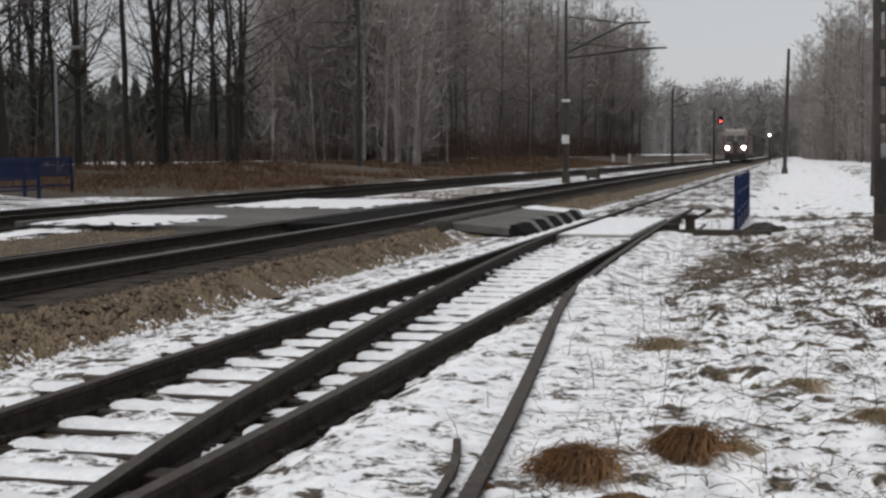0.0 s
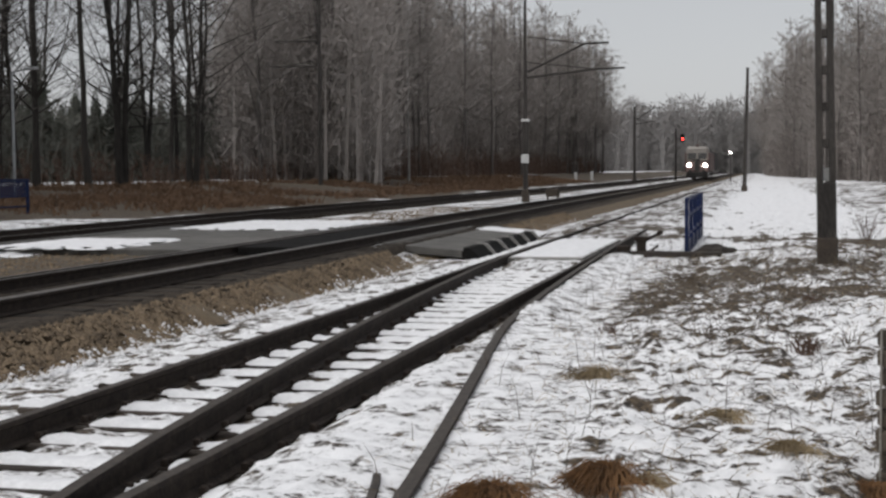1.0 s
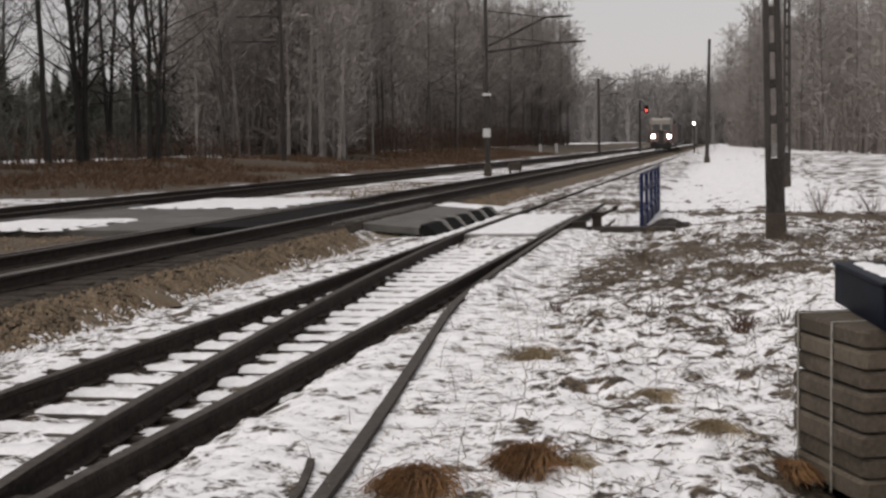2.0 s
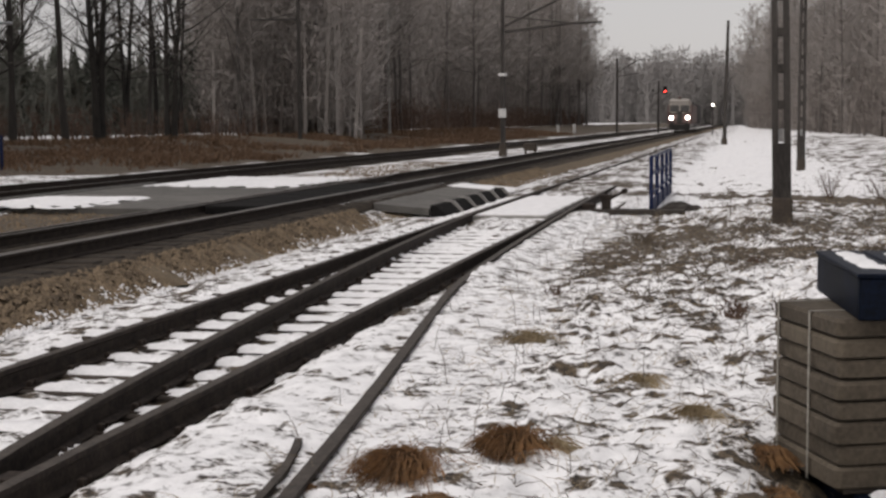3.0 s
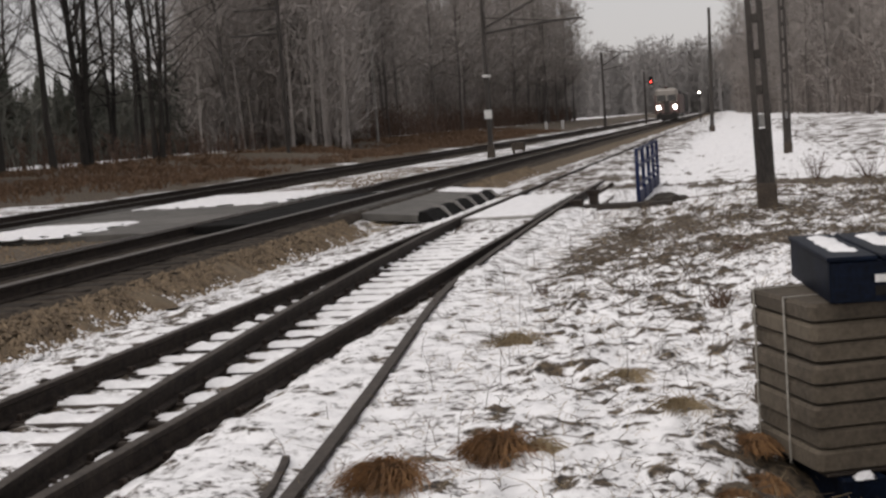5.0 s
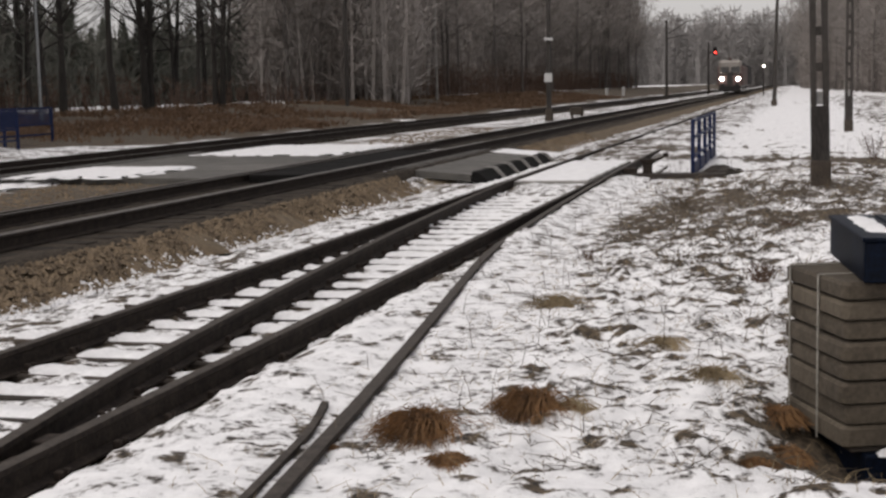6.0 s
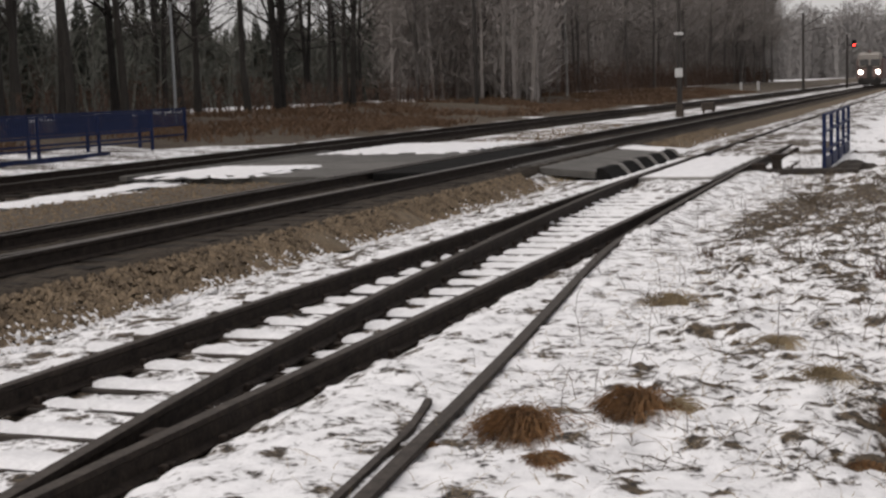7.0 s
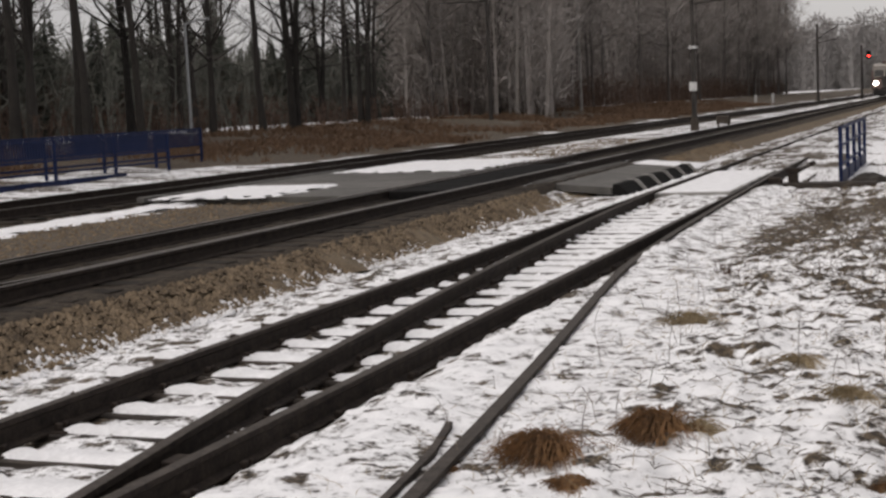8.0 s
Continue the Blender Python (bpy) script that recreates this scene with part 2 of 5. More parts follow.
def ground_height(x, y, rough=True):
    """Lie of the land, with the two ballast beds left to their own meshes."""
    x, y = np.asarray(x, float), np.asarray(y, float)
    z = -0.185 + 0.016 * smoothstep(-0.3, 0.1, x) * (1 - smoothstep(1.9, 2.2, x)) + 0 * x
    z = z + 0.06 * smoothstep(1.75, 2.1, x) * smoothstep(0.35, 0.7, turn_off(y))
    z = z + 0.085 * smoothstep(0.0, 0.08, x - SIDING_X - GAUGE - outer_off(y)) * smoothstep(27, 20, y)
    z = z + 0.22 * smoothstep(2.6, 5.6, x) * smoothstep(6, 15, y) * (1 - 0.5 * smoothstep(24, 40, y))
    z = z - 0.06 * smoothstep(-0.8, -1.4, x)
    z = z + 0.28 * smoothstep(-1.6, -2.6, x) + 0.05 * smoothstep(-0.9, -1.3, x) * smoothstep(22, 25, y) * (1 - smoothstep(33, 36, y))
    z = z + 0.04 * smoothstep(-4.5, -6.0, x)
    z = z + 0.16 * smoothstep(-11.3, -14, x)
    z = z + 0.72 * smoothstep(-13, -25, x)
    z = z + 0.20 * np.exp(-(((x - 6.2) / 0.8) ** 2) - (((y - 12.5) / 1.8) ** 2))
    z = z + 0.11 * smoothstep(29.5, 33, y) * smoothstep(-1.0, -0.4, x) * (1 - smoothstep(2.2, 3.0, x)) * (1 + 0.6 * smoothstep(1.1, 1.4, x) * smoothstep(33, 35, y))
    z = z + 0.085 * smoothstep(20.3, 23, y) * (1 - smoothstep(23.6, 24.4, y)) * smoothstep(0.08, 0.2, x - SIDING_X) * (1 - smoothstep(1.3, 1.42, x - SIDING_X))
    if rough:
        wild = smoothstep(2.0, 3.2, x + outer_off(y) * -0.6) * (1 - smoothstep(40, 90, y))
        hump = fbm(x, y, 3.2, 5, 3, 0.66)
        z = z + wild * (0.20 * (hump - 0.5) + 0.06 * (fbm(x, y, 9.0, 2, 11) - 0.5))
        mid = smoothstep(-1.9, -1.2, x) * (1 - smoothstep(2.0, 3.0, x))
        z = z + mid * (0.07 * (fbm(x, y, 2.5, 4, 21) - 0.5) + 0.06 * (fbm(x, y, 8.0, 2, 23) - 0.5))
        z = z - 0.025 * beside_rails(x, y)
        z = z - 0.25 * np.exp(-(((x - 5.5) / 0.68) ** 4) - (((y - 6.6) / 0.75) ** 4))
        left = smoothstep(-10, -13, x)
        z = z + left * 0.35 * (fbm(x, y, 0.25, 4, 31) - 0.5)
    # snow packed against the outer rail, over it for a short way
    q = x - SIDING_X - GAUGE - outer_off(y)
    lump = 0.075 * (fbm(x, y, 5.0, 3, 37) - 0.5) if rough else 0
    over = smoothstep(13.3, 13.9, y) * (1 - smoothstep(15.0, 15.6, y))
    pack = np.where(q > 0, np.exp(-(((q - 0.1) / 0.28) ** 2)), 0.85 * np.exp(-((q / 0.26) ** 2)) * smoothstep(0.25, 0.5, outer_off(y)))
    pack = pack * smoothstep(28, 24, y)
    z = z + (0.085 + 0.6 * lump) * smoothstep(0.06, 0.22, x - SIDING_X - GAUGE) * smoothstep(0.02, -0.1, q) * smoothstep(0.3, 0.6, outer_off(y))
    return z + pack * (np.where(q > 0, -0.035, -0.065) + 0.05 * over + lump - z)


def snow_amount(x, y):
    """How much snow lies, about -0.6 (bare) to 0.9 (white)."""
    hump = fbm(x, y, 3.2, 5, 3, 0.66)
    fleck = fbm(x * 0.55, y * 1.25, 9.0, 3, 15, 0.7)
    patch = fbm(x, y, 0.35, 3, 41)
    s = 0.62 - 0.04 * smoothstep(0.0, 0.2, x) * (1 - smoothstep(1.4, 1.6, x)) + 0 * x
    s = s - 1.2 * np.clip(fbm(x, y, 6.0, 3, 25, 0.6) - 0.55, 0, 1) - 1.6 * (x < -0.15) * np.clip(fbm(x * 0.8, y, 7.0, 3, 29, 0.65) - 0.53, 0, 1) - 0.5 * beside_rails(x, y) * (0.5 + fbm(x, y, 4.0, 2, 27))
    s = s + 0.05 * smoothstep(1.68, 1.85, x) * smoothstep(0.3, 0.6, outer_off(y))
    right = smoothstep(2.2, 3.2, x - outer_off(y) * 0.5)
    wild = 0.74 - (0.9 + smoothstep(11, 15, y)) * np.clip(hump - 0.54, 0, 1) - 2.6 * np.clip(fleck - 0.54, 0, 1) - 0.25 * (patch - 0.45) - 0.02 * smoothstep(3.6, 4.6, x) * (1 - smoothstep(12, 16, y))
    bare_belt = np.exp(-(((y - 17.5) / 3.8) ** 2)) * (1 - smoothstep(7, 9, x))
    wild = wild - (0.20 + 0.45 * patch) * bare_belt * 0.8 - 1.1 * np.exp(-(((y - 31.5 + 1.2 * (x - 3.6)) / 0.9) ** 2)) * smoothstep(3.4, 3.9, x) * (1 - smoothstep(8.5, 10, x))
    wild = wild - 0.5 * smoothstep(6.3, 8, x) * smoothstep(36, 46, y) * (1 - smoothstep(140, 170, y))
    wild = wild - 1.5 * np.clip(fbm(x, y * 1.6, 0.9, 4, 47, 0.6) - 0.50, 0, 1) * smoothstep(24, 27, y) * (1 - smoothstep(38, 44, y)) * 2
    wild = wild + 0.42 * smoothstep(27, 31, y) + 0.8 * np.exp(-(((x - 6.2) / 0.9) ** 2) - (((y - 12.5) / 2.2) ** 2))
    # sheltered brown ground round the slab stack, its shade painted in with it
    wild = wild - 0.7 * np.exp(-(((x - 5.45) / 0.62) ** 4) - (((y - 6.6) / 0.62) ** 4))
    s = s * (1 - right) + wild * right
    s = s - 1.0 * smoothstep(-4.9, -5.3, x) * smoothstep(-7.9, -7.2, x) * (1 - smoothstep(20, 24, y)) * (0.5 + patch)
    s = s - 0.40 * smoothstep(-5.5, -6.2, x) * smoothstep(-9.5, -8.5, x) * (1 - smoothstep(12, 30, y)) * (patch + 0.4)
    s = s - 1.7 * np.clip(fbm(x, y, 1.6, 4, 49, 0.6) - 0.47, 0, 1) * smoothstep(30, 33, y) * (1 - smoothstep(80, 120, y)) * smoothstep(-1.8, -1.0, x) * (1 - smoothstep(2.6, 3.4, x))
    left = smoothstep(-12.3, -13.3, x + 2.2 * (fbm(x, y, 0.5, 3, 55) - 0.5) + 3.4 * (1 - smoothstep(31, 34, y)))
    leftsnow = -0.26 + 1.5 * (fbm(x, y, 0.35, 4, 51) - 0.47) + 0.95 * smoothstep(-22.6, -23.4, x)
    s = s * (1 - left) + leftsnow * left
    return s


def spaced(fine0, fine1, step, far0, far1, grow=1.12):
    a = list(np.arange(fine0, fine1, step))
    p, d = fine1, step
    while p < far1:
        a.append(p)
        d *= grow
        p += d
    a.append(far1)
    p, d, lead = fine0, step, []
    while p > far0:
        d *= grow
        p -= d
        lead.append(max(p, far0))
    return np.array(lead[::-1] + a)


xs = spaced(-2.0, 7.0, 0.052, -2500, 2500, 1.10)
ys = spaced(4.2, 16.0, 0.052, -400, 4500, 1.026)
gx, gy = np.meshgrid(xs, ys)
gz = ground_height(gx, gy)
nx, ny = len(xs), len(ys)
verts = np.stack([gx, gy, gz], -1).reshape(-1, 3)
idx = np.arange(nx * ny).reshape(ny, nx)
faces = np.stack([idx[:-1, :-1], idx[:-1, 1:], idx[1:, 1:], idx[1:, :-1]], -1).reshape(-1, 4)
ground_mesh = mesh_of("ground", verts.tolist(), faces.tolist(), GROUND, smooth=True)
snow_layer = ground_mesh.attributes.new("snow", "FLOAT", "POINT")
snow_layer.data.foreach_set("value", snow_amount(gx, gy).ravel().astype(np.float32))
ground = tagged(new("ground", ground_mesh), "patchy snow over tussocky dead grass and soil", "ground", kind="structure")


# ---- ballast beds ----
def ballast_bed(name, centre, top, y0, y1, shoulder, half, foot, seed, dark, give_way=False):
    """A rounded stone bed along a centre line, with an uneven surface."""
    rows = list(np.arange(y0, 30, 0.12)) + list(30 * 1.03 ** np.arange(1, 110))
    rows = np.array([r for r in rows if r < y1])
    prof = [(-half - shoulder, foot), (-half - shoulder * 0.5, (top + foot) / 2 + 0.02), (-half, top)]
    prof += [(t, top) for t in np.linspace(-half, half, 25)[1:-1]]
    prof += [(half, top), (half + shoulder * 0.25, top * 0.75 + foot * 0.25), (half + shoulder * 0.5, (top + foot) / 2), (half + shoulder * 0.75, top * 0.25 + foot * 0.75), (half + shoulder, foot)]
    px, pz = np.array(prof).T
    gy2, gx2 = np.meshgrid(rows, px, indexing="ij")
    gz2 = np.broadcast_to(pz, gx2.shape) + 0.05 * (fbm(gx2, gy2, 5.0, 3, seed) - 0.5)
    gx2 = gx2 + np.asarray(centre(rows))[:, None] + (0.30 * (vnoise(gy2 * 1.1, 0 * gx2, seed + 5) - 0.5) + 0.22 * (vnoise(gy2 * 4.3, gx2, seed + 6) - 0.5)) * smoothstep(half, half + shoulder, np.abs(gx2))
    if give_way:
        pull = smoothstep(22, 25, gy2) * (1 - smoothstep(33, 36, gy2))
        gx2 = gx2 - 0.5 * pull * smoothstep(half * 0.9, half + shoulder, np.broadcast_to(px, gx2.shape))
        gz2 = gz2 - 0.06 * pull * (np.broadcast_to(px, gx2.shape) > half)
    v = np.stack([gx2, gy2, gz2], -1).reshape(-1, 3)
    k = np.arange(len(v)).reshape(gx2.shape)
    f = np.stack([k[:-1, :-1], k[:-1, 1:], k[1:, 1:], k[1:, :-1]], -1).reshape(-1, 4)
    return new(name, mesh_of(name, v.tolist(), f.tolist(), [BALLAST, BED_DARK], smooth=True, slots=(np.abs((v[f][:, :, 0].mean(1) - np.asarray(centre(v[f][:, :, 1].mean(1))))) < dark).astype(int).tolist()))


bed = tagged(ballast_bed("ballast_bed", lambda y: MAIN_X + 0 * y, 0.08, -20, 700, 0.54, 1.35, -0.24, 61, 1.45, True), "brown crushed-stone bed under the main track", "ballast", kind="structure")
bed_far = tagged(ballast_bed("ballast_bed", lambda y: far_x(y), 0.10, -20, 700, 0.6, 1.3, -0.05, 71, 2.0), "dark crushed-stone bed under the second track", "ballast", kind="structure")


def stones(name, label, count, where, size, mat, seed):
    """Loose angular stones as one mesh."""
    rng = np.random.default_rng(seed)
    base = np.array([(1, 0, -0.2), (-0.3, 0.9, -0.1), (-0.8, -0.5, -0.15), (0.2, -0.9, 0.0), (0.15, 0.1, 0.75), (-0.35, 0.25, 0.6)])
    tri = np.array([(0, 1, 4), (1, 5, 4), (1, 2, 5), (2, 3, 5), (3, 4, 5), (3, 0, 4)])
    pos = where(rng, count)
    r = rng.uniform(size[0], size[1], (count, 1, 1))
    a = rng.uniform(0, 6.28, count)
    rot = np.zeros((count, 3, 3))
    rot[:, 0, 0], rot[:, 0, 1], rot[:, 1, 0], rot[:, 1, 1], rot[:, 2, 2] = np.cos(a), -np.sin(a), np.sin(a), np.cos(a), 1
    v = np.einsum("nij,kj->nki", rot, base) * r * rng.uniform(0.65, 1.3, (count, 1, 3)) + pos[:, None, :]
    f = (tri[None] + 6 * np.arange(count)[:, None, None]).reshape(-1, 3)
    return tagged(new(name, mesh_of(name, v.reshape(-1, 3).tolist(), f.tolist(), mat)), label, "stones", kind="stuff")


def on_shoulder(rng, n):
    y = 5.5 + 40 * rng.random(n) ** 1.8
    t = rng.uniform(0.10, 1.08, n)
    x = MAIN_X + 1.35 + t * 0.54
    z = 0.08 - 0.32 * np.clip(t, 0, 1)
    z = np.where((y > 23.5) & (y < 34.5) & (t > 0.05), z - 1.0, z)
    return np.stack([x, y, z + 0.005], -1)


def on_middle(rng, n):
    y = 6 + 45 * rng.random(n) ** 1.6
    x = rng.uniform(-7.7, -4.6, n)
    return np.stack([x, y, np.maximum(ground_height(x, y), np.where(x > -5.0, 0.03, -0.5)) + 0.005], -1)


stones("ballast_stones", "loose tan crushed stones on the main bed shoulder", 15000, on_shoulder, (0.018, 0.042), STONE, 5)
def on_foot(rng, n):
    y = 5.5 + 40 * rng.random(n) ** 1.7
    t = 1.04 + 0.30 * (vnoise(y * 2.3, 0 * y, 9) - 0.5) + 0.13 * rng.normal(0, 1, n)
    z = np.where((y > 23.5) & (y < 34.5), -1.2, 0.08 - 0.32 * np.clip(t, 0, 1) + 0.005)
    return np.stack([MAIN_X + 1.35 + t * 0.54, y, z], -1)


stones("snow_clumps", "small clots of snow along the ballast foot", 4500, on_foot, (0.012, 0.036), SNOW, 8)
stones("ballast_stones", "grey-brown stones between the two main tracks", 7000, on_middle, (0.018, 0.04), STONE, 6)


# ---- rails ----
RAIL_PROFILE = [(-0.036, 0.0), (0.036, 0.0), (0.036, -0.032), (0.010, -0.048), (0.009, -0.128), (0.066, -0.146), (0.066, -0.158), (-0.066, -0.158), (-0.066, -0.146), (-0.009, -0.128), (-0.010, -0.048), (-0.036, -0.032)]


def rail(xf, y0, y1, z, parent, step=0.5, thin=None, head=None):
    """A flat-bottomed rail swept along x = xf(y)."""
    n = max(2, int((y1 - y0) / step) + 1)
    rows = np.linspace(y0, y1, n)
    if y1 > 80:
        rows = np.concatenate([np.arange(y0, 60, 0.8), 60 * 1.05 ** np.arange(0, 60)])
        rows = rows[rows <= y1]
        n = len(rows)
    k = len(RAIL_PROFILE)
    vs, fs, slots = [], [], []
    for i, y in enumerate(rows):
        w = thin(y) if thin else 1.0
        x = float(xf(y))
        for px, pz in RAIL_PROFILE:
            vs.append((x + px * w, y, z + pz + (0.0 if i % 2 else 0.001)))
    for i in range(n - 1):
        for j in range(k):
            a, b = i * k + j, i * k + (j + 1) % k
            fs.append((a, b, b + k, a + k))
            slots.append(1 if j == 0 else 0)
    fs += [tuple(range(k)), tuple(range((n - 1) * k, n * k))]
    slots += [0, 0]
    return part("rail", mesh_of("rail", vs, fs, [RAIL, head or (RUSTY_TOP if parent.name == "track_siding" else RAIL_TOP)], slots=slots), None, parent)


siding = empty("track_siding", pose(SIDING_X, 0, 0), "snow-dusted timber-sleepered turnout with dark rusty rails", "railway track", kind="structure")
rail(lambda y: 0.0, -6, 160, 0.0, siding)
rail(lambda y: GAUGE + outer_off(y), -4, 160, 0.0, siding)
rail(lambda y: max(float(turn_off(y)), 0.075 - 0.05 * max(0, (y - 19) / 5)), 4.1, 24.0, 0.0, siding, thin=lambda y: 1.0 if y < 19 else 1 - 0.6 * (y - 19) / 5)
rail(lambda y: min(GAUGE, GAUGE + float(outer_off(y)) - 0.075), 4.1, 24.0, 0.0, siding, thin=lambda y: 1.0 if y < 19 else 1 - 0.6 * (y - 19) / 5)
rail(lambda y: GAUGE - 0.02 - 0.024 * max(0, 4.1 - y), -4, 4.15, 0.0, siding)
rail(lambda y: GAUGE + 0.06 + 0.11 * (4.1 - y), -4, 4.05, 0.0, siding)
rail(lambda y: GAUGE + float(outer_off(y)) - 0.14 - 0.07 * max(0, (y - 5.9) / 0.75) ** 1.5, -3, 6.65, -0.03, siding, step=0.2, thin=lambda y: 0.55)

bm = bmesh.new()
for k in range(5):
    yy = 4.0 + k * 0.42
    half = max(0.02, (GAUGE - float(turn_off(yy))) / 2 - 0.05)
    mid = (GAUGE + float(turn_off(yy))) / 2
    box(bm, mid - half, yy, -0.12, mid + half, yy + 0.16, -0.05, 0.006)
part("crossing_block", bm, RAIL, siding, "dark iron spacer blocks in the crossing nose")
main = empty("track_main", pose(0, 0, 0), "main line track with dark rails on brown ballast", "railway track", kind="structure")
for side in (-1, 1):
    rail(lambda y: MAIN_X + side * GAUGE / 2, -20, 600, MAIN_Z, main)
    rail(lambda y: MAIN_X + side * (GAUGE / 2 - 0.13 - 0.1 * max(0, (10.8 - y) / 1.0)), 9.9, 34, MAIN_Z - 0.01, main, step=0.3)
far_track = empty("track_far", pose(0, 0, 0), "second line track, dark rails with snow between", "railway track", kind="structure")
for side in (-1, 1):
    rail(lambda y: far_x(y) + side * GAUGE / 2, -20, 600, FAR_Z, far_track)


def sleeper_mesh(name, length, mat, wide=0.25, high=0.17, seed=0):
    random.seed(seed)
    bm = bmesh.new()
    box(bm, -length / 2, -wide / 2, -high, length / 2, wide / 2, 0, 0.012, uneven=0.006)
    me = bpy.data.meshes.new(name)
    bm.to_mesh(me)
    bm.free()
    me.materials.append(mat)
    return me


def snow_cap_mesh(length, wide, seed):
    """A ragged lump of snow that lies along a sleeper."""
    rng = np.random.default_rng(seed)
    n = int(length / 0.055)
    first_cut, last_cut = rng.integers(0, 3, 2)
    wide *= rng.uniform(0.82, 1.15)
    vs, fs = [], []
    for i in range(n + 1):
        x = -length / 2 + length * i / n
        e = min(1.0, 0.62 + min(i + first_cut, n - i + last_cut) * 0.22)
        a = -wide / 2 * e * rng.uniform(0.93, 1.02)
        b = wide / 2 * e * rng.uniform(0.75, 1.25)
        h = 0.030 * e * rng.uniform(0.5, 1.35)
        vs += [(x, a, -0.004), (x, a * 0.75, h * 0.8), (x, (a + b) / 2, h), (x, b * 0.75, h * 0.8), (x, b, -0.004)]
    for i in range(n):
        for j in range(4):
            k = i * 5 + j
            fs.append((k, k + 5, k + 6, k + 1))
    return mesh_of("snow_cap", vs, fs, SNOW, smooth=True)


# ---- sleepers of the turnout ----
bearer_sets = {}
cap_sets = {}
rng_s = np.random.default_rng(12)
y = 2.6
while y < 40:
    reach, outer = float(turn_off(y)), float(outer_off(y))
    length = round((2.75 + outer) / 0.25) * 0.25
    if length not in bearer_sets:
        bearer_sets[length] = sleeper_mesh("sleeper", length, TIMBER, seed=int(length * 100))
    ob = new("sleeper", bearer_sets[length])
    ob.parent = siding
    ob.location = (0.76 + outer / 2 + rng_s.uniform(-0.03, 0.03), y + rng_s.uniform(-0.02, 0.02), -0.155)
    # snow lies between the rails and stops short beside them
    spans = [(-0.62, -0.08), (0.11, min(1.43, reach - 0.07) if reach > 0.35 else 1.43)]
    if reach > 0.35:
        spans += [(reach + 0.12, 1.44)] if reach < 1.2 else []
        spans += [(1.66, 1.50 + outer - 0.06)] if outer > 0.45 else []
    spans += [(1.62 + outer, 2.1 + outer)] if outer < 0.3 else []
    for a, b in spans:
        if b - a < 0.16:
            continue
        key = (round((b - a) / 0.12), int(rng_s.integers(0, 6)))
        if key not in cap_sets:
            cap_sets[key] = snow_cap_mesh(max(0.14, key[0] * 0.12), 0.27, key[0] * 7 + key[1])
        cap = new("snow_cap", cap_sets[key])
        cap.parent = ob
        cap.location = ((a + b) / 2 - ob.location.x + rng_s.uniform(-0.03, 0.03), rng_s.uniform(-0.012, 0.03), 0.0)
    y += 0.565

# rail chairs and spikes beside every rail
bm = bmesh.new()
box(bm, -0.16, -0.085, 0, 0.16, 0.085, 0.018, 0.004)
for sx in (-1, 1):
    box(bm, sx * 0.085 - 0.02, -0.05, 0.015, sx * 0.085 + 0.02, -0.01, 0.06, 0.006)
    box(bm, sx * 0.085 - 0.02, 0.02, 0.015, sx * 0.085 + 0.02, 0.06, 0.055, 0.006)
chair_mesh = bpy.data.meshes.new("rail_chair")
bm.to_mesh(chair_mesh)
bm.free()
chair_mesh.materials.append(RAIL)
y = 2.6
while y < 26:
    reach, outer = float(turn_off(y)), float(outer_off(y))
    for x in {0.0, round(GAUGE + outer, 3), round(reach, 3) if reach > 0.2 else 0.0, round(GAUGE, 3) if outer > 0.2 else round(GAUGE + outer, 3)}:
        ob = new("rail_chair", chair_mesh)
        ob.parent = siding
        ob.location = (x, y, -0.162)
    y += 0.565

DARK_SLEEPER = material("dark_main_sleeper", (0.012, 0.010, 0.008), (0.042, 0.034, 0.027), 6, 0.9, 0.4, per_object=0.2, shine=0.2)
conc = sleeper_mesh("sleeper", 2.6, DARK_SLEEPER, 0.25, 0.2, 3)
for k in range(110):
    ob = new("sleeper", conc)
    ob.parent = main
    ob.location = (MAIN_X + rng_s.uniform(-0.02, 0.02), 4 + k * 0.545, MAIN_Z - 0.165)
for k in range(90):
    yy = 8 + k * 0.6
    ob = new("sleeper", conc)
    ob.parent = far_track
    ob.location = (float(far_x(yy)), yy, FAR_Z - 0.165)


# ---- bare trees ----
def prisms(segs, sides):
    """Tapered prisms for segments (p0, p1, r0, r1)."""
    p0 = np.array([s[0] for s in segs], float)
    p1 = np.array([s[1] for s in segs], float)
    r0 = np.array([s[2] for s in segs], float)[:, None]
    r1 = np.array([s[3] for s in segs], float)[:, None]
    d = p1 - p0
    d /= np.linalg.norm(d, axis=1, keepdims=True) + 1e-9
    ref = np.where(np.abs(d[:, 2:3]) > 0.9, np.array([[1.0, 0, 0]]), np.array([[0, 0, 1.0]]))
    u = np.cross(d, ref)
    u /= np.linalg.norm(u, axis=1, keepdims=True) + 1e-9
    w = np.cross(d, u)
    vs = []
    for p, r in ((p0, r0), (p1, r1)):
        for k in range(sides):
            a = 2 * math.pi * k / sides
            vs.append(p + (u * math.cos(a) + w * math.sin(a)) * r)
    v = np.stack(vs, 1)
    f = []
    for k in range(sides):
        f.append((k, (k + 1) % sides, sides + (k + 1) % sides, sides + k))
    f = (np.array(f)[None] + 2 * sides * np.arange(len(segs))[:, None, None]).reshape(-1, 4)
    return v.reshape(-1, 3), f


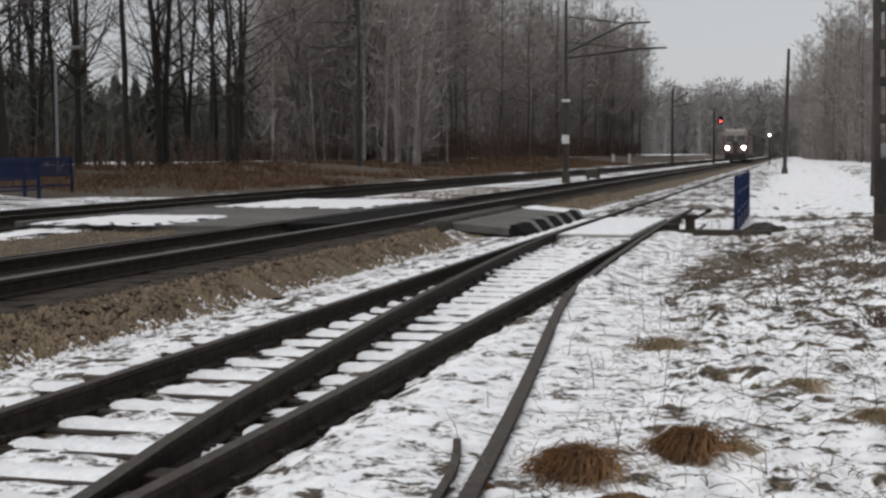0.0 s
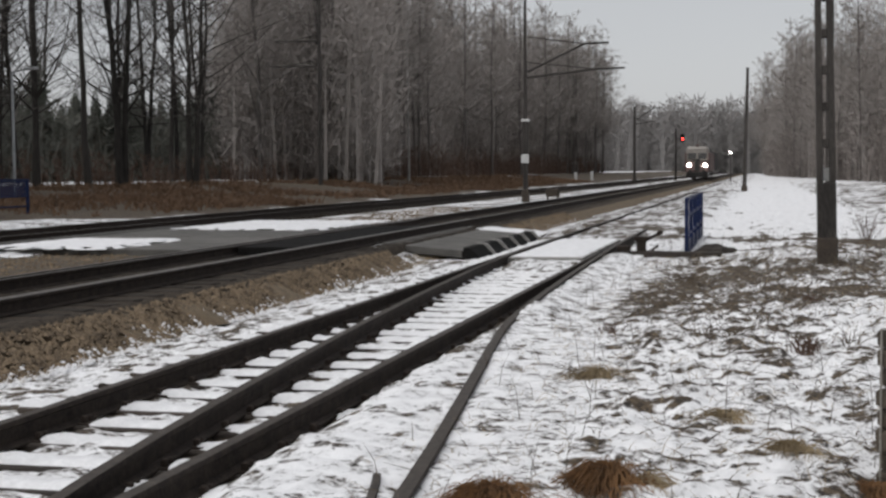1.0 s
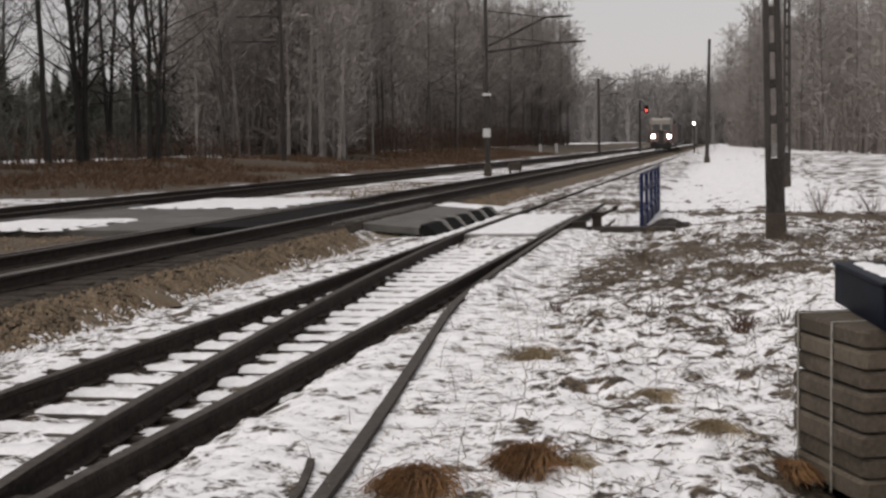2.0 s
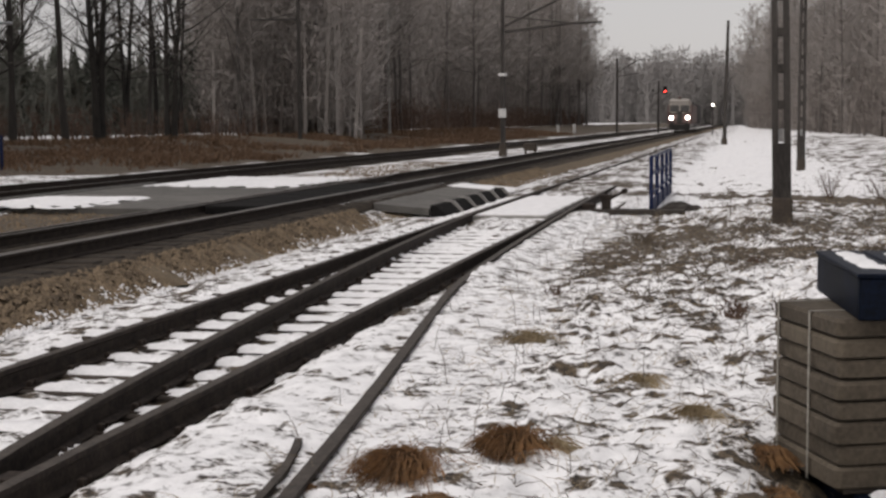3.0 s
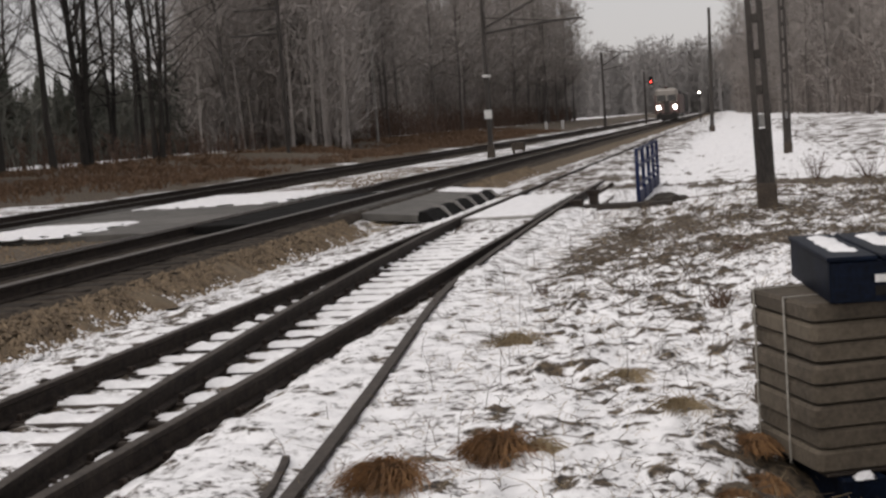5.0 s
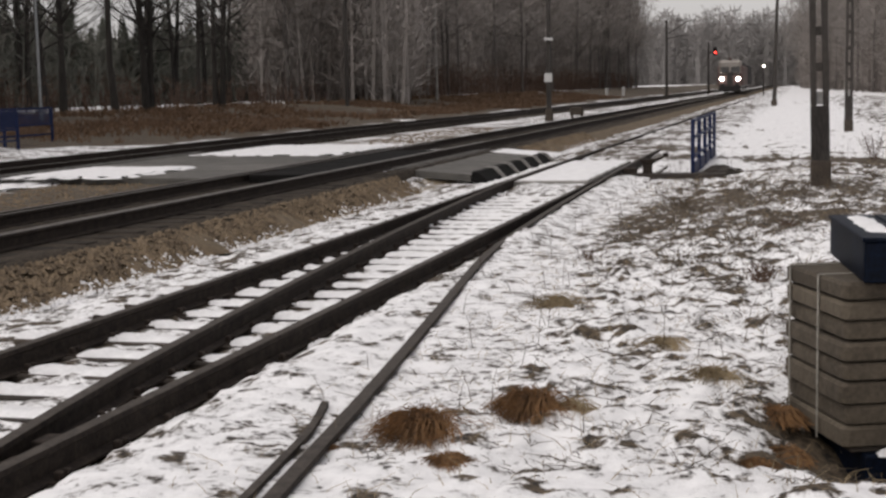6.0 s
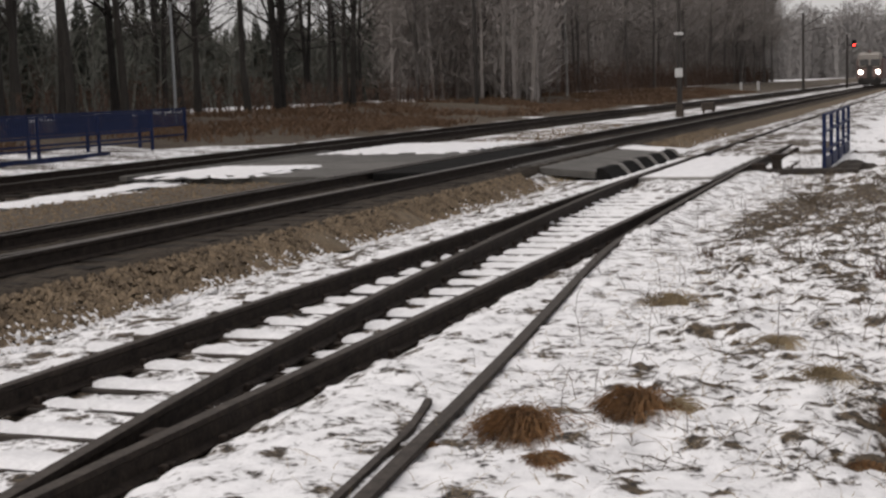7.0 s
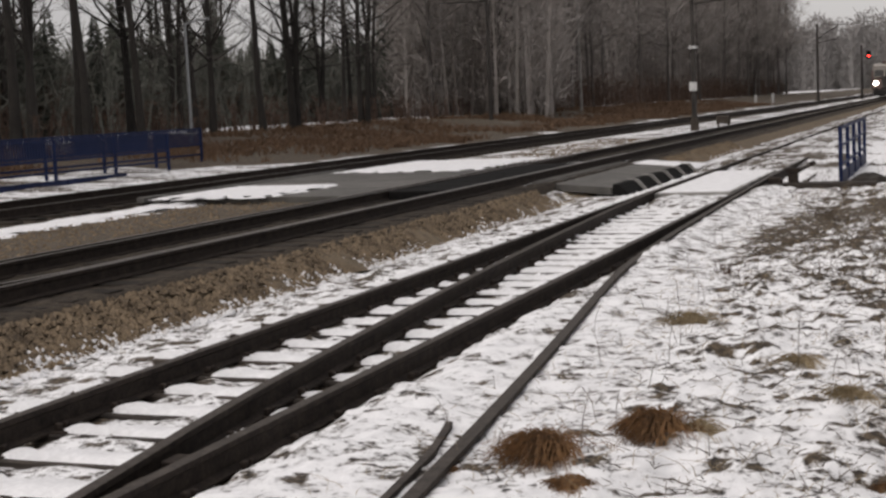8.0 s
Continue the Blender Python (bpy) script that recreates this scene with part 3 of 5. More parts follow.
def grow(rng, height, girth, first=0.3, limbs=26, second=6, twigs=4, spread=0.24, fork=False, thick=1.0):
    """Segments of a leafless tree: trunk and limbs, twigs."""
    wood, fine = [], []
    stems = [(np.zeros(3), rng.uniform(-0.02, 0.02, 2), 1.0)]
    if fork:
        stems = [(np.array([-0.12, 0, 0]), np.array([-0.035, 0.02]), 0.95), (np.array([0.16, 0.1, 0]), np.array([0.04, -0.01]), 0.9)]
    for root, lean, size in stems:
        pts, rad = [], []
        p = root.copy()
        steps = 10
        for k in range(steps + 1):
            t = k / steps
            pts.append(p.copy())
            rad.append(girth * size * (1 - t) ** 0.75 + 0.012)
            p = p + np.array([lean[0] + rng.normal(0, 0.035), lean[1] + rng.normal(0, 0.035), 1.0]) * height * size / steps
        rad[0] *= 1.35
        for k in range(steps):
            wood.append((pts[k], pts[k + 1], rad[k], rad[k + 1]))
        for _ in range(limbs // len(stems)):
            t = first + (0.97 - first) * rng.random()
            k = min(int(t * steps), steps - 1)
            base = pts[k] + (pts[k + 1] - pts[k]) * (t * steps - k)
            az = rng.uniform(0, 6.283)
            length = height * spread * (1.15 - 0.85 * t) * rng.uniform(0.6, 1.25)
            el = rng.uniform(0.25, 0.95)
            d = np.array([math.cos(az) * math.cos(el), math.sin(az) * math.cos(el), math.sin(el)])
            q, r = base, max(0.012, rad[k] * 0.42)
            for j in range(4):
                d = d + rng.normal(0, 0.13, 3) + np.array([0, 0, 0.06])
                d /= np.linalg.norm(d)
                q2 = q + d * length / 4
                r2 = max(0.006, r * 0.68)
                wood.append((q, q2, r, r2))
                for _ in range(second // 4 + (1 if rng.random() < (second % 4) / 4 else 0)):
                    e = d + rng.normal(0, 0.55, 3)
                    e /= np.linalg.norm(e)
                    s0 = q + (q2 - q) * rng.random()
                    l2 = length * rng.uniform(0.22, 0.5)
                    s1 = s0 + e * l2 * 0.5
                    e2 = e + rng.normal(0, 0.2, 3) + np.array([0, 0, 0.1])
                    s2 = s1 + e2 / np.linalg.norm(e2) * l2 * 0.5
                    fine.append((s0, s1, max(0.008, r2 * 0.6), 0.008))
                    fine.append((s1, s2, 0.012 * thick, 0.006 * thick))
                    for _ in range(twigs):
                        g = e + rng.normal(0, 0.6, 3)
                        g /= np.linalg.norm(g)
                        b0 = s0 + (s2 - s0) * rng.uniform(0.2, 1)
                        fine.append((b0, b0 + g * l2 * rng.uniform(0.25, 0.6), 0.011 * thick, 0.005 * thick))
                q, r = q2, r2
    return wood, fine


def mesh_tris(name, v, mat):
    """A mesh of loose triangles, three corners each."""
    n = len(v) // 3
    me = bpy.data.meshes.new(name)
    me.vertices.add(3 * n)
    me.vertices.foreach_set("co", np.ascontiguousarray(v, np.float32).ravel())
    me.loops.add(3 * n)
    me.loops.foreach_set("vertex_index", np.arange(3 * n, dtype=np.int32))
    me.polygons.add(n)
    me.polygons.foreach_set("loop_start", np.arange(0, 3 * n, 3, dtype=np.int32))
    me.materials.append(mat)
    me.update(calc_edges=True)
    me.validate()
    return me


def slivers(p0, p1, wide, rng):
    """Thin pointed twigs from p0 to p1."""
    d = p1 - p0
    side = np.cross(d, rng.normal(0, 1, d.shape))
    side *= (np.asarray(wide).reshape(-1, 1) / 2) / (np.linalg.norm(side, axis=1, keepdims=True) + 1e-9)
    return np.stack([p0 - side, p0 + side, p1 + 0 * side], 1).reshape(-1, 3)


def tree_mesh(wood, fine, bark=None, twig=None):
    v1, f1 = prisms(wood, 5)
    p0, p1 = (np.array([s[k] for s in fine]) for k in (0, 1))
    v2 = slivers(p0, p1 + (p1 - p0) * 0.25, np.array([s[2] for s in fine]) * 2.6, np.random.default_rng(len(fine)))
    trunk = mesh_of("trunk", v1.tolist(), f1.tolist(), bark or BARK, smooth=True)
    return trunk, mesh_tris("crown", v2, twig or TWIG)


tree_kinds = []
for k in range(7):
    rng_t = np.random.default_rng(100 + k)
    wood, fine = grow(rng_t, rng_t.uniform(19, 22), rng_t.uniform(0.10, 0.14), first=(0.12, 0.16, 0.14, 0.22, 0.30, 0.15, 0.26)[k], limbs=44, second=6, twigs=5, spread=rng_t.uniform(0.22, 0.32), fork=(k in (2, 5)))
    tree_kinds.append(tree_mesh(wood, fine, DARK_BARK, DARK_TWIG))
# deeper-wood trees, in the bark and twigs paled for mist
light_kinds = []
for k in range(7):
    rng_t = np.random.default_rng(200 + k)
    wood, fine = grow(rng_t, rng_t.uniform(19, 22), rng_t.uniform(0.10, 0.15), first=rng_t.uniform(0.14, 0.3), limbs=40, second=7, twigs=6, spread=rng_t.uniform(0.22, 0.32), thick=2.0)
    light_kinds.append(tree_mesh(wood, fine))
rng_t = np.random.default_rng(300)
birch_kind = tree_mesh(*grow(rng_t, 17, 0.075, first=0.45, limbs=26, second=5, twigs=4, spread=0.16), BIRCH)


def tree(kind, x, y, size, turn, label, group):
    z = float(ground_height(x, y)) - 0.08
    ob = empty("bare_tree", pose(x, y, z, 0, 0, turn) @ Matrix.Scale(size, 4), label, "tree", group)
    for name, me in zip(("trunk", "crown"), kind):
        part(name, me, None, ob)
    return ob


LEFT_TREE = "tall leafless grey-brown tree at the wood's edge"
RIGHT_TREE = "leafless hazy tree in the wood beyond the snow"
rng_p = np.random.default_rng(7)
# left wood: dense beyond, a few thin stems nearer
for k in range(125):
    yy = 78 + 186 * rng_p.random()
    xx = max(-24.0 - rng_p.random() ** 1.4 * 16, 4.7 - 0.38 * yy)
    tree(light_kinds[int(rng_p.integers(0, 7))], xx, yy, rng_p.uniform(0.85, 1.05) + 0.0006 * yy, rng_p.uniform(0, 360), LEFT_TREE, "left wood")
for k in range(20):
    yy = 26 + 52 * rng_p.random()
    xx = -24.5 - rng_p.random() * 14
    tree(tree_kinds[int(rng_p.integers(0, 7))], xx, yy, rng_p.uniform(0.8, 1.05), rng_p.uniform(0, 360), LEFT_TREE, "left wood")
for k in range(14):
    yy = 24 + 24 * rng_p.random()
    xx = -26.5 - rng_p.random() * 16
    tree(tree_kinds[int(rng_p.integers(0, 7))], xx, yy, rng_p.uniform(0.9, 1.15), rng_p.uniform(0, 360), "tall dark leafless tree among young spruces", "left wood")
# single trunks that stand out before the wood
for xx, yy, kind, size, turn in ((-21.3, 34.2, 6, 1.35, 10), (-20.6, 32.4, 1, 1.2, 140), (-21.4, 38, 3, 1.2, 300), (-21.6, 41.5, 1, 1.1, 200), (-23, 43, 0, 1.05, 75), (-22.5, 48, 0, 1.0, 40), (-22.4, 52, 4, 1.0, 100), (-22.1, 54.4, 5, 1.05, 60), (-22.2, 62, 2, 1.05, 20), (-24, 35.8, 4, 1.2, 60), (-23, 39.8, 3, 1.15, 220), (-22.5, 84, 5, 1.0, 75)):
    tree(tree_kinds[kind], xx, yy, size, turn, "tall dark leafless tree standing before the wood", "edge trees")
tree(birch_kind, -20.5, 97, 1.0, 0, "slim pale-barked birch at the wood's edge", "edge trees")
# right wood
for k in range(95):
    yy = 125 + 230 * rng_p.random()
    edge = 17.5 - 0.068 * (yy - 125) if yy < 310 else 4.9
    xx = edge + rng_p.random() ** 1.2 * 24
    tree(light_kinds[int(rng_p.integers(0, 7))], xx, yy, rng_p.uniform(0.95, 1.15) * min(1.25, 0.92 + 0.0017 * (yy - 125)), rng_p.uniform(0, 360), RIGHT_TREE, "right wood")


# ---- young spruces under the wood ----
def spruce_mesh(seed, height, needles=1500):
    """Drooping sprays in a ragged cone, as one crown."""
    rng = np.random.default_rng(seed)
    t = rng.random(needles) ** 1.35
    z = height * (0.10 + 0.88 * t)
    tier = 0.75 + 0.35 * vnoise(z * 2.1, 0 * z, seed)
    a = rng.uniform(0, 6.283, needles)
    lobe = 0.7 + 0.5 * vnoise(a * 1.6, z * 1.3, seed + 3)
    r1 = ((height - z) * 0.27 + 0.12) * tier * lobe * rng.uniform(0.55, 1.1, needles)
    r0 = r1 * rng.uniform(0.25, 0.7, needles)
    p0 = np.stack([np.cos(a) * r0, np.sin(a) * r0, z], 1)
    b = a + rng.normal(0, 0.25, needles)
    p1 = np.stack([np.cos(b) * r1, np.sin(b) * r1, z - (r1 - r0) * rng.uniform(0.0, 0.7, needles)], 1)
    return mesh_tris("crown", slivers(p0, p1, 0.10 + 0.10 * (1 - t), rng), SPRUCE)


spruces = [spruce_mesh(400 + k, 5.0 + 0.5 * k) for k in range(4)]
stem_v, stem_f = prisms([(np.array([0, 0, 0.0]), np.array([0, 0, 4.6]), 0.09, 0.012)], 6)
spruce_stem = mesh_of("trunk", stem_v.tolist(), stem_f.tolist(), DARK_BARK)
for k in range(185):
    yy = 26 + 80 * rng_p.random()
    xx = -31.5 - 14 * rng_p.random()
    ob = empty("spruce", pose(xx, yy, float(ground_height(xx, yy)) - 0.05, 0, 0, rng_p.uniform(0, 360)) @ Matrix.Scale(rng_p.uniform(0.8, 1.15), 4), "dark green young spruce under bare trees", "tree", "young spruces")
    part("crown", spruces[k % 4], None, ob)
    part("trunk", spruce_stem, None, ob)


# ---- brush and distance ----
def thicket(name, label, count, place, height, mat, seed, twigs=3, thick=0.012):
    """Leafless stems with side twigs, as one mesh."""
    rng = np.random.default_rng(seed)
    at = np.array([place(rng) for _ in range(count)])
    h = (height * rng.uniform(0.45, 1.15, count))[:, None]
    p0 = np.column_stack([at, ground_height(at[:, 0], at[:, 1], False) - 0.1])
    p1 = p0 + np.column_stack([rng.normal(0, 0.16, (count, 2)), np.ones(count)]) * h
    wide = thick * 2.4 * (1 + 0.008 * at[:, 1])
    k = np.repeat(np.arange(count), twigs)
    b0 = p0[k] + (p1 - p0)[k] * rng.uniform(0.15, 0.9, (len(k), 1))
    e = np.column_stack([rng.normal(0, 0.6, (len(k), 2)), rng.uniform(0.2, 1.0, len(k))])
    b1 = b0 + e * h[k] * rng.uniform(0.12, 0.35, (len(k), 1))
    v = np.concatenate([slivers(p0, p1, wide, rng), slivers(b0, b1, wide[k] * 0.75, rng)])
    return tagged(new(name, mesh_tris(name, v, mat)), label, "brush", kind="stuff")


def left_edge(rng):
    yy = 30 + 235 * rng.random() ** 1.3
    return -24.2 - 8 * rng.random() - 0.01 * yy + (2.0 if yy > 85 else -6.0), yy


def left_deep(rng):
    yy = 80 + 185 * rng.random()
    return max(-26 - 20 * rng.random(), 4.7 - rng.uniform(0.33, 0.40) * yy), yy


def right_edge(rng):
    yy = 120 + 230 * rng.random()
    return 17.5 - 0.068 * (min(yy, 310) - 125) + 14 * rng.random(), yy


thicket("brush", "reddish-brown leafless brush along the wood's edge", 8000, left_edge, 2.9, BRUSH, 21, 6)
thicket("undergrowth", "dense dark saplings and young spruce under bare trees", 4200, lambda r: (-30 - 16 * r.random(), 26 + 78 * r.random()), 4.6, UNDER, 24, 7, 0.036)


thicket("brush", "dark low brush hiding the snow under the trees", 520, lambda r: (-23.2 - 2.2 * r.random(), 27 + 60 * r.random()), 1.5, BRUSH, 26, 9, 0.016)


def wood_mass(name, label, count, place, height, seed, twigs, long, wide, mat, low=0.06, crown=0.15):
    """Leafless wood in depth: stems, and crowns of many fine rising twigs, as one mesh."""
    rng = np.random.default_rng(seed)
    at = np.array([place(rng) for _ in range(count)])
    h = height * rng.uniform(0.7, 1.08, count)
    root = np.column_stack([at, ground_height(at[:, 0], at[:, 1], False) - 0.2])
    top = root + np.column_stack([rng.normal(0, 0.5, (count, 2)), h])
    k = np.repeat(np.arange(count), twigs)
    t = low + (0.97 - low) * rng.random(len(k)) ** 0.85
    a = rng.uniform(0, 6.283, len(k))
    girth = h[k] * crown * np.sin(np.pi * np.clip(0.12 + 0.84 * t, 0, 1)) ** 0.7 + 0.2
    r = girth * np.sqrt(rng.random(len(k))) * rng.uniform(0.6, 1.05, len(k))
    b0 = root[k] + (top - root)[k] * t[:, None] + np.column_stack([np.cos(a) * r, np.sin(a) * r, 0 * r])
    e = np.column_stack([np.cos(a) * 0.45, np.sin(a) * 0.45, rng.uniform(0.0, 0.9, len(k))]) + rng.normal(0, 0.4, (len(k), 3))
    e /= np.linalg.norm(e, axis=1, keepdims=True)
    b1 = b0 + e * (long * rng.uniform(0.5, 1.3, len(k)) * (1.15 - 0.5 * t))[:, None]
    stem = slivers(root, top, np.full(count, wide * 4.0), rng)
    v = np.concatenate([stem, slivers(b0, b1, wide * rng.uniform(0.6, 1.4, len(k)), rng)])
    return tagged(new(name, mesh_tris(name, v, mat)), label, "wood", kind="stuff")


def young_wood(r):
    q = 80 + 65 * r.random()
    return max(r.uniform(-62, -26), 4.7 - r.uniform(0.28, 0.40) * q), q


def field_wood(r):
    q = r.uniform(122, 350)
    return 17.5 - 0.068 * (min(q, 310) - 125) + 1 + 30 * r.random(), q


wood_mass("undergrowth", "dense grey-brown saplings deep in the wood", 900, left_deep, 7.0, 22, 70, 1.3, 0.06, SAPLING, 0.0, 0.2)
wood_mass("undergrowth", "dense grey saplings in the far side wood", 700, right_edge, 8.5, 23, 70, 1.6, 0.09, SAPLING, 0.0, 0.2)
wood_mass("far_wood", "hazy distant leafless wood closing the line", 800, lambda r: (r.uniform(-110, 60), r.uniform(450, 640)), 25.0, 31, 150, 3.2, 0.36, HAZE_TWIG, 0.0, 0.17)
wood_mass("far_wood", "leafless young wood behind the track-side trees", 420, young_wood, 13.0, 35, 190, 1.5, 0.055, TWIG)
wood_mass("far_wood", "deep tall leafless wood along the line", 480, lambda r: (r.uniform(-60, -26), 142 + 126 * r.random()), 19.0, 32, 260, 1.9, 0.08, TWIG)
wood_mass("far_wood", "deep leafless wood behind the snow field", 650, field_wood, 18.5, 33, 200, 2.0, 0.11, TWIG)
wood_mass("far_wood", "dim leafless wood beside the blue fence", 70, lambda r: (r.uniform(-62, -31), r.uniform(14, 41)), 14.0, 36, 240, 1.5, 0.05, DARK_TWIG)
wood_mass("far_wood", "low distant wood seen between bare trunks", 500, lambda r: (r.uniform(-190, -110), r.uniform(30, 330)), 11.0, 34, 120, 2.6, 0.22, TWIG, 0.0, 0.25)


# ---- dry grass ----
def grass(name, label, count, place, height, mat, seed, wide=0.006, lean=0.5, clump=1):
    """Single bent blades as one mesh."""
    rng = np.random.default_rng(seed)
    segs = []
    for _ in range(count):
        x, yy = place(rng)
        z = float(ground_height(x, yy))
        for _ in range(clump):
            dx, dy = rng.normal(0, 0.05, 2)
            h = height * rng.uniform(0.4, 1.2)
            a = rng.normal(0, lean, 2)
            p0 = np.array([x + dx, yy + dy, z - 0.02])
            p1 = p0 + np.array([a[0] * 0.4 * h, a[1] * 0.4 * h, h * 0.6])
            p2 = p1 + np.array([a[0] * 0.8 * h, a[1] * 0.8 * h, h * 0.4])
            w = wide * (1 + yy * 0.02)
            segs.append((p0, p1, w, w * 0.7))
            segs.append((p1, p2, w * 0.7, w * 0.2))
    v, f = prisms(segs, 3)
    return tagged(new(name, mesh_of(name, v.tolist(), f.tolist(), mat)), label, "grass", kind="stuff")


def bank_place(r):
    while True:
        x, yy = -13.2 - 9.7 * r.random() ** 1.1, 20 + 130 * r.random() ** 1.4
        if float(fbm(np.array(x), np.array(yy), 0.35, 2, 81)) > 0.36 + 0.3 * r.random() and (yy > 34 or x < -16.4):
            return x, yy


grass("dry_grass", "tan and rust dead grass on the bank", 13000, bank_place, 0.24, DRYGRASS, 41, 0.012, 0.5, 2)


# ---- more materials ----
BLUE = material("blue_paint", (0.005, 0.009, 0.034), (0.011, 0.023, 0.082), 5, 0.6, 0.15, shine=0.2)
CRATE_BLUE = material("dark_blue_paint", (0.0022, 0.0032, 0.005), (0.005, 0.010, 0.024), 5, 0.5, 0.25, shine=0.08)
MAST = material("stained_mast_concrete", (0.022, 0.019, 0.017), (0.07, 0.062, 0.055), 4, 0.9, 0.4, per_object=0.1, stretch=(1, 1, 0.3))
MAST_FOOT = material("tarred_mast_foot", (0.030, 0.024, 0.019), (0.085, 0.066, 0.050), 6, 0.9, 0.5)
WHITE = material("white_paint", (0.45, 0.45, 0.44), (0.72, 0.72, 0.71), 5, 0.6, 0.1)
GALV = material("galvanised_steel", (0.22, 0.23, 0.24), (0.36, 0.37, 0.38), 8, 0.5, 0.1, metal=0.5)
DAMP = material("damp_slab_concrete", (0.056, 0.053, 0.048), (0.130, 0.123, 0.112), 2.5, 0.85, 0.3, per_object=0.12)
PAVER = material("grey_brown_slab", (0.052, 0.041, 0.029), (0.118, 0.096, 0.070), 4, 0.92, 0.4, per_object=0.25)
STRAP = material("greyed_plastic_strap", (0.20, 0.19, 0.165), (0.36, 0.34, 0.30), 20, 0.5, 0.05)
RUBBER = material("black_rubber", (0.007, 0.007, 0.007), (0.018, 0.017, 0.016), 9, 0.95, 0.3, shine=0.08)
# both train paints are greyed so the colour holds the distance haze
TRAIN_RED = material("haze_greyed_red", (0.09, 0.058, 0.052), (0.145, 0.09, 0.08), 3, 0.5, 0.05)
TRAIN_CREAM = material("haze_greyed_cream", (0.24, 0.22, 0.195), (0.36, 0.33, 0.30), 3, 0.5, 0.05)
TRAIN_DARK = material("sooty_underframe", (0.015, 0.014, 0.013), (0.05, 0.047, 0.043), 3, 0.8, 0.2)
WINDOW = material("dark_window_glass", (0.01, 0.011, 0.012), (0.025, 0.027, 0.03), 3, 0.12, 0.0)
EARTH = material("dark_damp_earth", (0.012, 0.010, 0.008), (0.042, 0.034, 0.027), 7, 0.95, 0.8)


def lamp_glow(name, colour, power):
    m = bpy.data.materials.new(name)
    m.use_nodes = True
    b = m.node_tree.nodes["Principled BSDF"]
    b.inputs["Base Color"].default_value = (*colour, 1)
    b.inputs["Emission Color"].default_value = (*colour, 1)
    b.inputs["Emission Strength"].default_value = power
    return m


GLOW_WHITE = lamp_glow("lit_headlamp", (1.0, 0.98, 0.93), 30)
GLOW_RED = lamp_glow("lit_red_signal", (1.0, 0.05, 0.04), 9)


def piece(name, parent, mat, *args, label="", **kw):
    """A single bevelled block as a part."""
    return part(name, box(bmesh.new(), *args, **kw), mat, parent, label)


def bar(name, parent, mat, a, b, r, r1=None, n=8, label=""):
    return part(name, tube(bmesh.new(), a, b, r, r1, n), mat, parent, label)


# ---- foot crossing over the tracks ----
def snow_sheet(name, parent, x0, y0, x1, y1, zf, seed, ragged=0.12, mat=None):
    """A thin uneven blanket of snow with ragged edges, on a surface z = zf(x, y)."""
    nx, ny = max(4, int(abs(x1 - x0) / 0.09)), max(4, int(abs(y1 - y0) / 0.12))
    rng = np.random.default_rng(seed)
    vs, fs = [], []
    for j in range(ny + 1):
        for i in range(nx + 1):
            u, v = i / nx, j / ny
            edge = min(i, nx - i, j, ny - j)
            x, yy = x0 + (x1 - x0) * u, y0 + (y1 - y0) * v
            if edge == 0:
                x += rng.uniform(-ragged, ragged) * 0.5
                yy += rng.uniform(-ragged, ragged)
            h = -0.006 if edge == 0 else 0.022 + rng.uniform(-0.006, 0.010)
            vs.append((x, yy, zf(x, yy) + h))
    for j in range(ny):
        for i in range(nx):
            k = j * (nx + 1) + i
            fs.append((k, k + 1, k + nx + 2, k + nx + 1))
    return part(name, mesh_of(name, vs, fs, mat or SNOW, smooth=True), None, parent)


deck = empty("crossing_deck", pose(0, 0, 0), "snow-covered concrete deck between the siding rails", "crossing deck", "foot crossing")
for k in range(3):
    piece("slab", deck, CONCRETE, 0.10, 23.35 + k * 2.12, -0.19, 1.40, 23.35 + k * 2.12 + 2.08, -0.035, bevel=0.012)
snow_sheet("snow_layer", deck, 0.13, 23.5, 1.37, 29.55, lambda x, q: -0.035, 3, 0.05)


def sloped_slab(name, parent, x0, x1, y0, y1, z0, z1, thick, mat):
    bm = bmesh.new()
    box(bm, x0, y0, -thick, x1, y1, 0, 0.01)
    for v in bm.verts:
        v.co.z += z0 + (z1 - z0) * (v.co.x - x0) / (x1 - x0)
    return part(name, bm, mat, parent)


ramp = empty("crossing_ramp", pose(0, 0, 0), "damp grey concrete slabs between siding and main track", "crossing deck", "foot crossing")
for k in range(4):
    sloped_slab("slab", ramp, -2.42, -1.06, 25.1 + k * 1.8, 25.1 + k * 1.8 + 1.78, 0.09, -0.03, 0.14, DAMP)
sloped_slab("kerb_strip", ramp, -2.58, -2.44, 25.0, 32.2, 0.11, 0.11, 0.12, DAMP)
for k in range(5):
    yy = 25.1 + k * 1.38
    bm = box(bmesh.new(), -1.04, yy, -0.28, -0.62, yy + 1.30, 0.03, 0.015)
    for v in bm.verts:
        if v.co.x > -0.8 and v.co.z > -0.15:
            v.co += Vector((-0.28, 0, -0.01))
    part("rubber_edge_block", bm, RUBBER, ramp, "black rubber edge block")
    bm = box(bmesh.new(), -1.06, yy + 1.295, -0.25, -0.60, yy + 1.385, 0.05, 0.008)
    for v in bm.verts:
        if v.co.x > -0.8 and v.co.z > -0.1:
            v.co += Vector((-0.24, 0, -0.01))
    part("rib", bm, CONCRETE, ramp, "pale rib between the rubber blocks")
snow_sheet("snow_layer", ramp, -2.3, 31.9, -0.7, 33.6, lambda x, q: 0.08 - 0.12 * (x + 2.42) / 1.36, 4)

